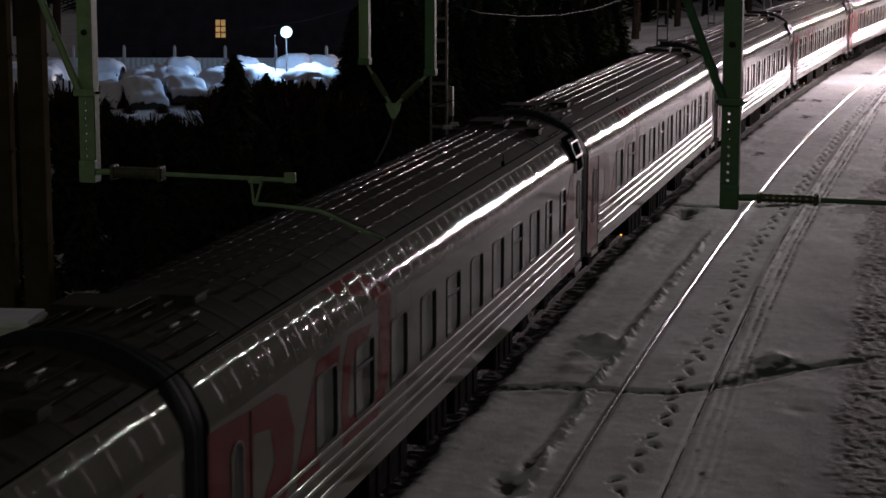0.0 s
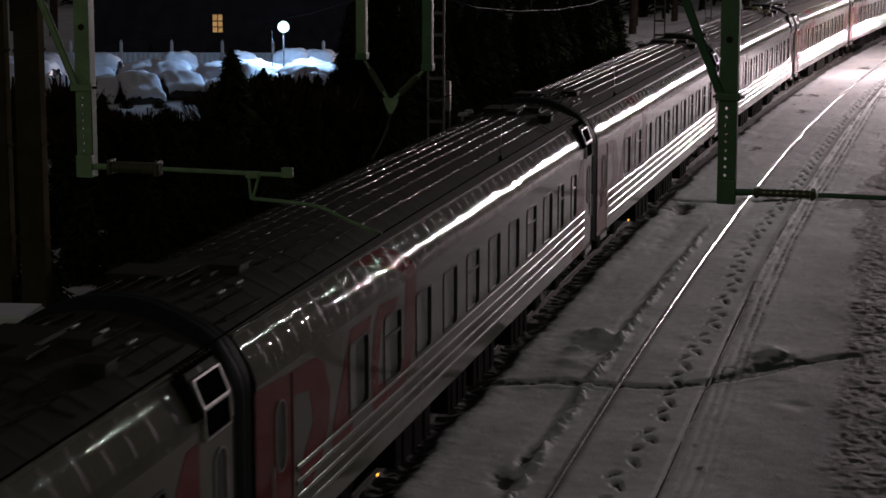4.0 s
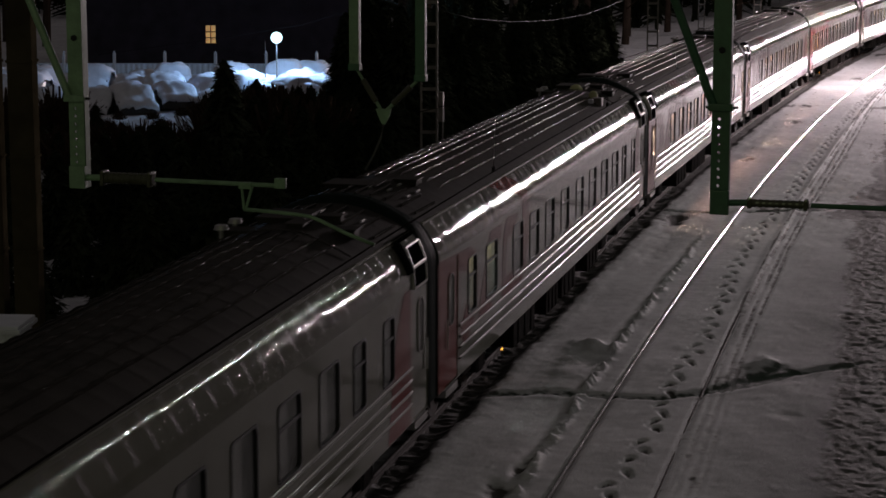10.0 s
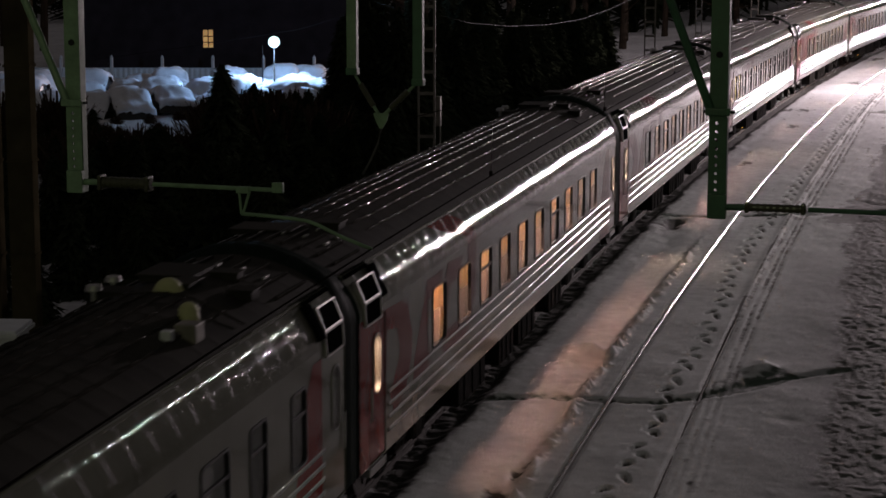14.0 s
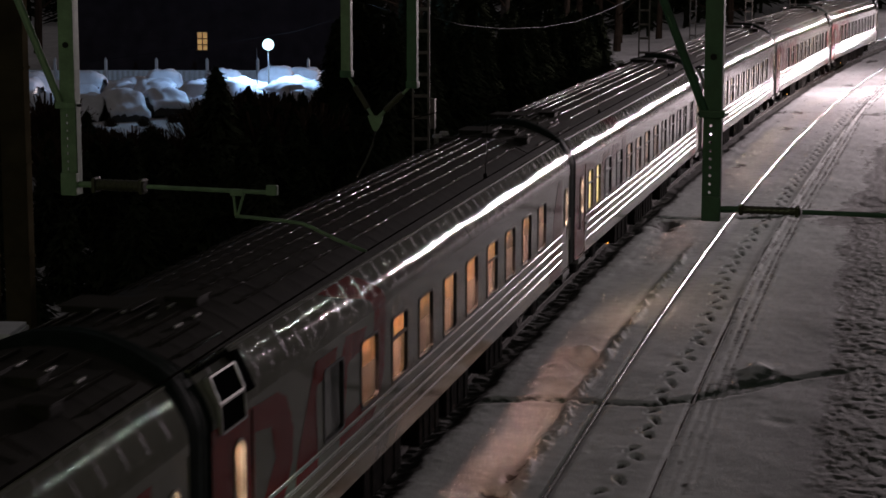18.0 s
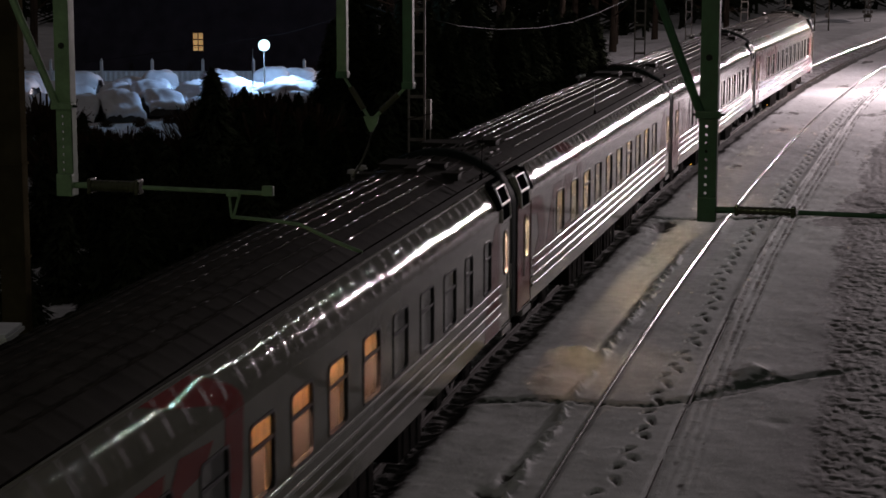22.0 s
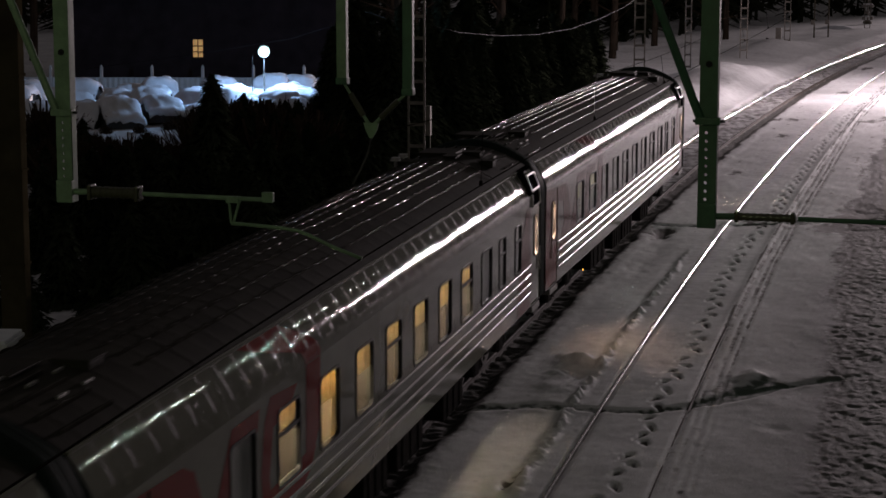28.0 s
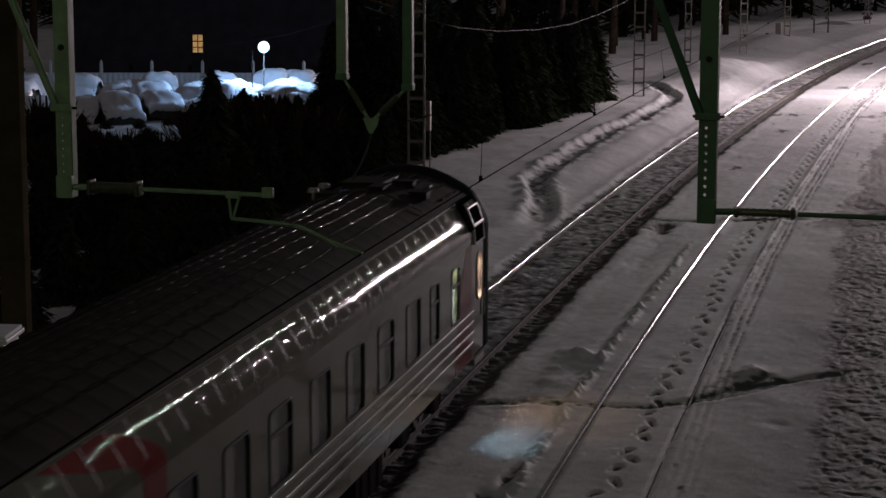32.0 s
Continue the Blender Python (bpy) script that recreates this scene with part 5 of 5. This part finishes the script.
# ---------------------------------------------------------------- trees
def spruce(h, r, seed, sprays):
    """A young spruce: whorls of drooping limbs carrying flat sprays of needles."""
    rng = np.random.default_rng(seed)
    t = thing("spruce_tree", "dense dark green spruce tree standing in snow", "spruce", "spruces beside the line")
    part("trunk", rod((0, 0, -0.1), (0, 0, h * 0.97), 0.035 * h / 2.2, 0.008, 8), M["bark"], t)
    n = sprays
    zf = rng.random(n) ** 1.25
    z = 0.12 + zf * (h - 0.15)
    reach = r * (1 - z / h) ** 0.85 * (0.8 + 0.35 * np.sin(rng.random(n) * 6.28 + np.floor(z / 0.32) * 2.1)) + 0.04
    a = rng.random(n) * 2 * np.pi
    k = 0.25 + 0.75 * np.sqrt(rng.random(n))
    d = reach * k
    z = z - 0.28 * d + 0.05 * rng.normal(size=n)
    z = np.maximum(z, 0.05)
    c = np.stack([d * np.cos(a), d * np.sin(a), z], -1)
    out = np.stack([np.cos(a), np.sin(a), -0.45 + 0.35 * rng.normal(size=n)], -1)
    side = np.stack([-np.sin(a), np.cos(a), 0.25 * rng.normal(size=n)], -1)
    ln = (0.16 + 0.2 * rng.random(n))[:, None] * (0.7 + 0.12 * h)
    wd = (0.05 + 0.06 * rng.random(n))[:, None] * (0.7 + 0.12 * h)
    co = np.stack([c - out * ln * 0.5, c + side * wd - out * ln * 0.05, c + out * ln * 0.75, c - side * wd - out * ln * 0.05], 1)
    co[:, 1, 2] -= 0.02
    co[:, 3, 2] -= 0.02
    f = np.arange(4 * n).reshape(n, 4)
    ob = new("crown", arr_mesh("crown", co.reshape(-1, 3), np.concatenate([f[:, [0, 1, 2]], f[:, [0, 2, 3]]]), M["needle"]))
    ob.parent = t
    return t


def bare_tree(h, seed):
    """A leafless tree: forked trunk, limbs and twigs."""
    rng = random.Random(seed)
    t = thing("bare_tree", "tall leafless dark tree behind the yard", "bare tree", "bare trees behind the yard")
    lean = Vector((rng.uniform(-0.03, 0.03), rng.uniform(-0.03, 0.03), 1))
    part("trunk", rod((0, 0, -0.2), lean * h, 0.024 * h, 0.03, 9), M["bark"], t)
    for i in range(14):
        bm = bmesh.new()
        z = h * rng.uniform(0.2, 0.95)
        a, up = rng.uniform(0, 6.28), rng.uniform(0.2, 0.9)
        p = lean * z
        ln = h * rng.uniform(0.12, 0.3) * (1.15 - z / h)
        q = p + Vector((math.cos(a), math.sin(a), up)) * ln
        add_rod(bm, p, q, 0.006 * h * (1.2 - z / h), 0.012, 5)
        for j in range(4):
            u = rng.uniform(0.3, 1)
            s = p + (q - p) * u
            add_rod(bm, s, s + Vector((math.cos(a + rng.uniform(-1, 1)), math.sin(a + rng.uniform(-1, 1)), rng.uniform(-0.1, 0.7))) * ln * 0.45, 0.014, 0.005, 4)
        part("limb", bm, M["twig"], t)
    return t


SPRUCES = [spruce(4.2, 1.25, 3, 3400), spruce(3.4, 1.3, 5, 3000), spruce(5.0, 1.5, 8, 4200)]
SPOTS = []
rng = random.Random(11)
SPOTS += [(-22.7, 56.1, 1.06, 0)]
for i in range(46):      # thicket opposite the portal
    y = 36 + 0.62 * i + rng.uniform(-0.5, 0.5)
    front = -15.2 - 0.075 * (y - 36)
    x = front - abs(rng.gauss(0, 1)) * 2.2 - (1.6 if y > 52 else 0.4)
    SPOTS.append((x, y, rng.uniform(0.62, 0.86), rng.choice((0, 1, 1))))
for i in range(26):      # second line behind it
    y = 46 + 1.1 * i + rng.uniform(-0.5, 0.5)
    SPOTS.append((-20.5 - 0.09 * (y - 46) - rng.uniform(0, 4.5), y, rng.uniform(0.72, 0.98) * (0.82 if y < 60 else 1.0), rng.choice((0, 1, 2)) if y > 66 else rng.choice((0, 1))))
for i in range(75):      # low thicket in front of the yard
    y = rng.uniform(52, 86)
    x = -22.5 - 0.12 * (y - 52) - rng.uniform(0, 22)
    SPOTS.append((x, y, rng.uniform(0.5, 0.68) if y < 75 else rng.uniform(0.55, 0.75), rng.choice((0, 1, 1))))
for i in range(26):
    y = rng.uniform(34, 54)
    SPOTS.append((-17.5 - rng.uniform(0, 9) - 0.1 * (y - 34), y, rng.uniform(0.45, 0.75), rng.choice((0, 1, 1))))
for i in range(34):      # hedge along the bend
    y = 69 + 0.9 * i + rng.uniform(-0.4, 0.4)
    k = i % 2
    SPOTS.append((-20.3 + 0.072 * (y - 70) - 1.8 * k - rng.uniform(0, 0.7), y, rng.uniform(0.78, 1.02), 2))
for i in range(16):
    y = 72 + 1.8 * i + rng.uniform(-0.6, 0.6)
    SPOTS.append((-24.5 + 0.05 * (y - 70) - rng.uniform(0, 3), y, rng.uniform(0.95, 1.25), 2))
first = {0, 1, 2}
TALL = (4.2, 3.4, 5.0)
for n, (x, y, k, v) in enumerate(SPOTS):
    if n and -30 < math.degrees(math.atan2(x, y)) < -18.5 and y < 92:      # kept low by the owner of the yard
        gap = 0.85 if -28.5 < math.degrees(math.atan2(x, y)) < -22.6 else 0.0      # thinned before the cars
        k = min(k, (8.75 - gap + 0.9 * max(0.0, math.sin(12.9 * x + 7.3 * y)) ** 3 - 0.0895 * math.hypot(x, y)) / TALL[v])
        if k < 0.28:
            continue
    m = pose(x, y, -0.05, rng.uniform(-2, 2), rng.uniform(-2, 2), rng.uniform(0, 360)) @ Matrix.Scale(k, 4)
    if v in first:
        first.discard(v)
        SPRUCES[v].matrix_basis = m
        SPRUCES[v].scale = (k, k, k)
    else:
        o = SPRUCES[v]
        old = o.scale.copy()
        o.scale = (1, 1, 1)
        copy_thing(o, m)
        o.scale = old
BARE = [bare_tree(13, 2), bare_tree(11, 4), bare_tree(15, 9)]
BARE[0].matrix_basis, BARE[1].matrix_basis, BARE[2].matrix_basis = pose(-33.2, 111, 0), pose(-33.5, 121, 0), pose(-56, 116, 0)
for i in range(34):
    x = rng.uniform(-75, -17)
    y = rng.uniform(112, 160) if x < -22 else rng.uniform(128, 165)
    if -54 < x < -31 and y < 126:
        continue
    copy_thing(BARE[i % 3], pose(x, y, 0, 0, 0, rng.uniform(0, 360)) @ Matrix.Scale(rng.uniform(0.8, 1.2), 4))


def shrub(seed):
    """A dense leafless shrub: many thin curved stems from one root."""
    rg = np.random.default_rng(seed)
    t = thing("shrub", "dark leafless shrub with tangled thin stems", "shrub", "shrubs before the yard")
    co, f = [], []
    for i in range(420):
        a, lean = rg.random() * 6.28, rg.random() ** 0.7 * 1.1
        h = (0.7 + 0.8 * rg.random()) * 1.5 * (1 - 0.3 * lean)
        d = np.array([math.cos(a), math.sin(a), 0.0])
        side = np.array([-math.sin(a), math.cos(a), 0.0])
        p = d * 0.1 * rg.random()
        for k in range(3):
            q = p + d * lean * h * 0.33 + np.array([0, 0, h * 0.33]) + rg.normal(size=3) * 0.08
            w = 0.016 - 0.004 * k + 0.05 * (k == 2) * rg.random()
            n = len(co)
            co += [p - side * w, p + side * w, q + side * w * 0.8, q - side * w * 0.8]
            f.append((n, n + 1, n + 2, n + 3))
            p = q
    ob = new("crown", arr_mesh("crown", np.array(co), f, M["twig"]))
    ob.parent = t
    return t


SHRUBS = [shrub(1), shrub(2)]
for i in range(64):
    d, a = (rng.uniform(62, 92), radians(rng.uniform(-30, -19))) if i > 25 else (rng.uniform(80, 94), radians(rng.uniform(-30, -20)))
    gap = 1.0 if -28.5 < math.degrees(a) < -22.6 else 0.0
    k = min(1.3, max(0.3, (8.9 - gap - 0.0895 * d) / 2.1)) * rng.uniform(0.8, 1.1)
    m = pose(d * math.sin(a), d * math.cos(a), 0, 0, 0, rng.uniform(0, 360)) @ Matrix.Scale(k, 4)
    if i < 2:
        SHRUBS[i].matrix_basis = m
    else:
        o = SHRUBS[i % 2]
        c2 = copy_thing(o, Matrix.Identity(4))
        c2.matrix_basis = m


for i in range(22):      # taller shrubs before the cars
    d, a = rng.uniform(76, 88), radians(rng.choice((rng.uniform(-29.5, -26.5), rng.uniform(-21.6, -18.8), rng.uniform(-21.2, -18.8))))
    k = min(rng.uniform(0.85, 1.25), (9.3 - 0.0895 * d) / 2.1)
    c2 = copy_thing(SHRUBS[i % 2], Matrix.Identity(4))
    c2.matrix_basis = pose(d * math.sin(a), d * math.cos(a), 0, 0, 0, rng.uniform(0, 360)) @ Matrix.Scale(k, 4)


def far_woods():
    """The dark wood that closes the distance: trunks and ragged crowns."""
    rg = np.random.default_rng(4)
    co, f = [], []

    def blade(p, q, w, d):
        i = len(co)
        co.extend([p - d * w, p + d * w, q + d * w * 0.3, q - d * w * 0.3])
        f.append((i, i + 1, i + 2, i + 3))
    for i in range(620):
        x, y = rg.uniform(-170, -22), rg.uniform(158, 215)
        if rg.random() < 0.35:
            s = rg.uniform(200, 330)
            ox, oy, _ = on_line(s, rg.uniform(-60, -9) if rg.random() < 0.6 else rg.uniform(14, 60))
            x, y = float(ox), float(oy)
        h = rg.uniform(9, 18)
        if y > 195 and -8 + 0.2 * (y - 230) < x < 22 + 0.2 * (y - 300):      # open strip beside the bend
            continue
        base, tip = np.array([x, y, -0.2]), np.array([x + rg.normal() * 0.3, y, h])
        for a in (0, 1.57):
            blade(base, tip, 0.16, np.array([math.cos(a), math.sin(a), 0]))
        for k in range(46):
            z = h * (0.06 + 0.92 * rg.random())
            r = (1 - z / h) * 2.6 + 0.25
            a = rg.random() * 6.28
            p = np.array([x, y, z])
            q = p + np.array([math.cos(a) * r, math.sin(a) * r, -0.35 * r])
            blade(p, q, 0.35, np.array([-math.sin(a), math.cos(a), 0.3]))
    tagged(new("far_woods", arr_mesh("far_woods", np.array(co), f, M["needle"])), "dark distant wood closing the view", "woods", kind="stuff")


far_woods()


# ---------------------------------------------------------------- the yard
def house():
    h = thing("house", "dark plastered house with one warmly lit window", "house", "", pose(-43.6, 106.1, 0, 0, 0, 22))
    w, d, top = 16.0, 8.0, 5.5
    bm = bmesh.new()
    hole = (-0.33, 0.33, 1.74, 2.87)
    xs, zs = (-w / 2, hole[0], hole[1], w / 2), (-0.2, hole[2], hole[3], top)
    for i in range(3):
        for j in range(3):
            if i == 1 and j == 1:
                continue
            add_box(bm, ((xs[i] + xs[i + 1]) / 2, 0, (zs[j] + zs[j + 1]) / 2), (xs[i + 1] - xs[i], 0.35, zs[j + 1] - zs[j]))
    bmesh.ops.remove_doubles(bm, verts=bm.verts, dist=0.001)
    part("front_wall", bm, M["wall"], h)
    part("back_wall", box((0, d, top / 2), (w, 0.35, top + 0.4)), M["wall"], h)
    for sg in (-1, 1):
        part("gable_wall", box((sg * (w / 2 - 0.17), d / 2, top / 2), (0.34, d - 0.36, top + 0.4)), M["wall"], h)
    bm = bmesh.new()
    prof = [(-0.8, top - 0.25), (d / 2, top + 2.6), (d + 0.8, top - 0.25), (d + 0.8, top - 0.05), (d / 2, top + 2.85), (-0.8, top - 0.05)]
    a = [bm.verts.new((-w / 2 - 0.5, y, z)) for y, z in prof]
    b = [bm.verts.new((w / 2 + 0.5, y, z)) for y, z in prof]
    bm.faces.new(a)
    bm.faces.new(b[::-1])
    for i in range(6):
        bm.faces.new((a[i], b[i], b[(i + 1) % 6], a[(i + 1) % 6]))
    bmesh.ops.recalc_face_normals(bm, faces=bm.faces)
    part("roof", bm, M["tin"], h)
    win = thing("window", "", "")
    win.parent = h
    for i in (-1, 1):
        for z, ht in ((1.93, 0.32), (2.28, 0.3), (2.65, 0.36)):
            part("pane", box((i * 0.165, 0.1, z), (0.3, 0.012, ht)), M["warmpane"], win, "warm lit pane")
    for x in (-0.31, 0, 0.31):
        part("window_frame", box((x, 0.03, 2.31), (0.06, 0.08, 1.13), 0.006), M["wall"], win)
    for z in (1.77, 2.105, 2.445, 2.85):
        part("window_frame", box((0, 0.028, z), (0.66, 0.07, 0.06), 0.006), M["wall"], win)
    part("sill", box((0, -0.22, 1.71), (0.84, 0.16, 0.05), 0.01), M["wall"], win)


house()


def fence():
    fn = thing("fence", "low white corrugated metal fence with pointed posts", "fence")
    a, b = Vector((-52.5, 99.0, 0)), Vector((-33.5, 104.2, 0))
    d = (b - a)
    n = 7
    ang = math.degrees(math.atan2(d.y, d.x))
    L = d.length / n
    for i in range(n + 1):
        p = a + d * (i / n)
        bm = box((p.x, p.y, 0.68), (0.14, 0.14, 1.66), 0.02)
        bmesh.ops.create_cone(bm, cap_ends=True, segments=4, radius1=0.1, radius2=0.0, depth=0.16, matrix=Matrix.Translation((p.x, p.y, 1.59)))
        part("post", bm, M["white"], fn)
    for i in range(n):
        m = a + d * ((i + 0.5) / n)
        k = 36
        co, f = [], []
        for j in range(k + 1):
            u = -L / 2 + 0.09 + (L - 0.18) * j / k
            off = 0.02 if (j // 2) % 2 else -0.02
            for z in (0.0, 0.9):
                co.append((u, off, z))
        f = [(2 * j, 2 * j + 2, 2 * j + 3, 2 * j + 1) for j in range(k)]
        ob = new("fence_panel", arr_mesh("fence_panel", co, f, M["white"]))
        ob.parent = fn
        ob.matrix_basis = pose(m.x, m.y, 0, 0, 0, ang)
        part("top_rail", box((m.x, m.y, 0.92), (L - 0.16, 0.07, 0.05), 0.01, Euler((0, 0, radians(ang))).to_matrix()), M["white"], fn)


fence()


def snowed_car(v):
    """A parked car deep under snow."""
    c = thing("parked_car", "parked car buried under a thick rounded layer of snow", "car", "parked cars in the yard")
    rg = np.random.default_rng(v)
    lower = [(-2.05, 0.35), (2.05, 0.35), (2.1, 0.75), (1.15, 0.92), (0.75, 0.98), (-1.35, 0.98), (-2.0, 0.9)]
    bm = bmesh.new()
    for sg in (-1, 1):
        bm.faces.new([bm.verts.new((x, sg * 0.84, z)) for x, z in lower][::sg])
    bm.verts.ensure_lookup_table()
    n = len(lower)
    for i in range(n):
        j = (i + 1) % n
        bm.faces.new((bm.verts[i], bm.verts[j], bm.verts[n + j], bm.verts[n + i]))
    bmesh.ops.recalc_face_normals(bm, faces=bm.faces)
    part("car_body", bm, M["carpaint"], c)
    bm = bmesh.new()
    cab_ = [(-1.35, 0.98), (0.75, 0.98), (0.2, 1.42), (-1.0, 1.45)]
    for sg, w in ((-1, 0.76), (1, 0.76)):
        bm.faces.new([bm.verts.new((x, sg * (w - (0.12 if z > 1.2 else 0)), z)) for x, z in cab_][::sg])
    bm.verts.ensure_lookup_table()
    for i in range(4):
        j = (i + 1) % 4
        bm.faces.new((bm.verts[i], bm.verts[j], bm.verts[4 + j], bm.verts[4 + i]))
    bmesh.ops.recalc_face_normals(bm, faces=bm.faces)
    part("cabin_glass", bm, M["carglass"], c, "frosted glass")
    for x in (-1.3, 1.3):
        for y in (-0.78, 0.78):
            part("wheel", rod((x, y - 0.1, 0.31), (x, y + 0.1, 0.31), 0.31, seg=18), M["rubber"], c)
    # the snow lies over the outline of the car, rounded and hanging
    xs, ys = np.linspace(-2.2, 2.2, 34), np.linspace(-0.92, 0.92, 18)
    prof = np.interp(xs, [-2.25, -2.05, -1.5, -1.0, 0.2, 0.9, 1.9, 2.25], [0.7, 1.05, 1.2, 1.72, 1.7, 1.22, 1.05, 0.62])
    gx, gy = np.meshgrid(xs, ys, indexing="ij")
    edge = np.clip(1 - (np.abs(gy) / 0.95) ** 3, 0, 1) ** 0.6
    gz = prof[:, None] * (0.72 + 0.28 * edge) + 0.26 * (fbm(gx * 1.6 + v * 7, gy * 1.8, 5) - 0.45) + 0.2 * (fbm(gx * 3.6, gy * 3.6 + v, 15) - 0.5)
    co = np.stack([gx, gy, gz], -1).reshape(-1, 3)
    i = np.arange(34 * 18).reshape(34, 18)
    f = np.stack([i[:-1, :-1], i[1:, :-1], i[1:, 1:], i[:-1, 1:]], -1).reshape(-1, 4)
    sk = []
    rim = list(i[:, 0]) + list(i[-1, 1:]) + list(i[-2::-1, -1]) + list(i[0, -2:0:-1])
    base = len(co)
    low = co[rim].copy()
    low[:, 2] -= 0.04 + 0.1 * rg.random(len(rim))
    low[:, :2] *= 0.96
    co = np.concatenate([co, low])
    for k in range(len(rim)):
        sk.append((rim[k], base + k, base + (k + 1) % len(rim), rim[(k + 1) % len(rim)]))
    ob = new("snow_cap", arr_mesh("snow_cap", co, [tuple(q) for q in f] + sk, M["cap"], True))
    ob.parent = c
    tagged(ob, "thick rounded snow")
    return c


CARS = [snowed_car(1), snowed_car(2), snowed_car(3)]
prng = random.Random(5)
for i in range(27):
    u, v = (i % 9) / 8.0, i // 9
    d, a = 90.5 + 4.2 * v + prng.uniform(-1.3, 1.3), radians(-29.6 + 10.2 * u + prng.uniform(-0.5, 0.5))
    k = prng.uniform(0.8, 1.0)
    m = pose(d * math.sin(a), d * math.cos(a), -0.05 + 0.1 * v, prng.uniform(-4, 4), prng.uniform(-4, 4), 114 + prng.uniform(-16, 16)) @ Matrix.Diagonal((k, k, k * prng.uniform(0.85, 1.05), 1))
    c2 = CARS[i] if i < 3 else copy_thing(CARS[i % 3], Matrix.Identity(4))
    c2.matrix_basis = m

for x, y, a, k in ((-31.5, 85.6, 150, 0.95), (-33.6, 86.6, 60, 1.0), (-35.2, 85.4, 95, 0.95), (-30.4, 87.6, 30, 0.9)):
    copy_thing(CARS[0], Matrix.Identity(4)).matrix_basis = pose(x, y, 0.1, 4, -5, a) @ Matrix.Scale(k, 4)

yl = thing("yard_lamp", "garden lamp post with a glaring blue-white globe", "lamp post", "", pose(-32.4, 86.9, 0.81))
part("lamp_pole", rod((0, 0, -0.9), (0, 0, 2.32), 0.05, 0.035), M["mast"], yl)
part("lamp_collar", rod((0, 0, 2.28), (0, 0, 2.36), 0.09, 0.07, 12), M["mast"], yl)
bm = bmesh.new()
bmesh.ops.create_uvsphere(bm, u_segments=20, v_segments=12, radius=0.27, matrix=Matrix.Translation((0, 0, 2.54)))
part("lamp_globe", bm, M["globe"], yl, "glowing blue-white glass globe", True).visible_shadow = False
tp = thing("thin_pole", "thin pale pole beside the garden lamp", "pole", "", pose(-32.75, 86.3, 0.6))
part("pole", rod((0, 0, -0.7), (0, 0, 2.6), 0.022), M["wirepale"], tp)
shed = thing("shed", "low dark shed with a snow covered roof", "shed", "", pose(-35.8, 119.5, 0, 0, 0, 15))
part("shed_wall", box((0, 0, 0.8), (5.5, 3, 1.7), 0.02), M["wall"], shed)
part("snow_roof", box((0, 0, 1.78), (6, 3.5, 0.35), 0.14), M["cap"], shed, "thick snow on the roof")

# snow heap, stump and signal far along the line
heap = spot(188.2, -8.4, 0)
bm = bmesh.new()
bmesh.ops.create_icosphere(bm, subdivisions=3, radius=1.0)
for v in bm.verts:
    k = 0.75 + 0.6 * float(fbm(np.array(v.co.x * 1.3 + 9), np.array(v.co.y * 1.3 + v.co.z + 4), 3))
    v.co = (heap.x + v.co.x * 1.9 * k, heap.y + v.co.y * 1.4 * k, max(-0.1, v.co.z * 0.6 * k))
tagged(part("snow_heap", bm, M["cap"], None, "", True), "rounded heap of cleared snow beside the line", "snow heap")
st = spot(158.1, -8.65, 0)
tagged(part("short_post", rod(st - Vector((0, 0, 0.2)), st + Vector((0, 0, 0.8)), 0.12, 0.11, 10), M["bark"]), "short dark post standing in the snow", "post")
sg = thing("track_signal", "small pale track signal on a short pole", "signal", "", stand(198.9, -7.85, -0.05))
part("signal_pole", rod((0, 0, 0), (0, 0, 4.4), 0.09), M["mast"], sg)
for z in (1.1, 2.3):
    part("signal_board", box((0, -0.12, z), (1.0, 0.06, 0.16), 0.02), M["white"], sg)
    for x in (-0.42, 0.42):
        part("signal_head", box((x, -0.14, z - 0.18), (0.22, 0.2, 0.3), 0.03), M["mast"], sg)
part("signal_base", box((0, 0, 0.3), (0.8, 0.6, 0.7), 0.05), M["concrete"], sg)


# ---------------------------------------------------------------- what moves
def motions():
    times = [i * 0.5 for i in range(65)]
    for n, (kind, car) in COACHES.items():
        walk(car, [(t, coach_pose(n, t)) for t in times])
    tick = [i / 15 for i in range(481)]
    for n, (kind, car) in COACHES.items():
        for bogie in car.children:
            if not bogie.name.startswith("bogie"):
                continue
            for w in bogie.children:
                if w.name.startswith("wheelset"):
                    at = w.matrix_basis.translation.copy()
                    walk(w, [(t, pose(at.x, at.y, at.z, math.degrees(ridden(t) / 0.475))) for t in tick])


motions()
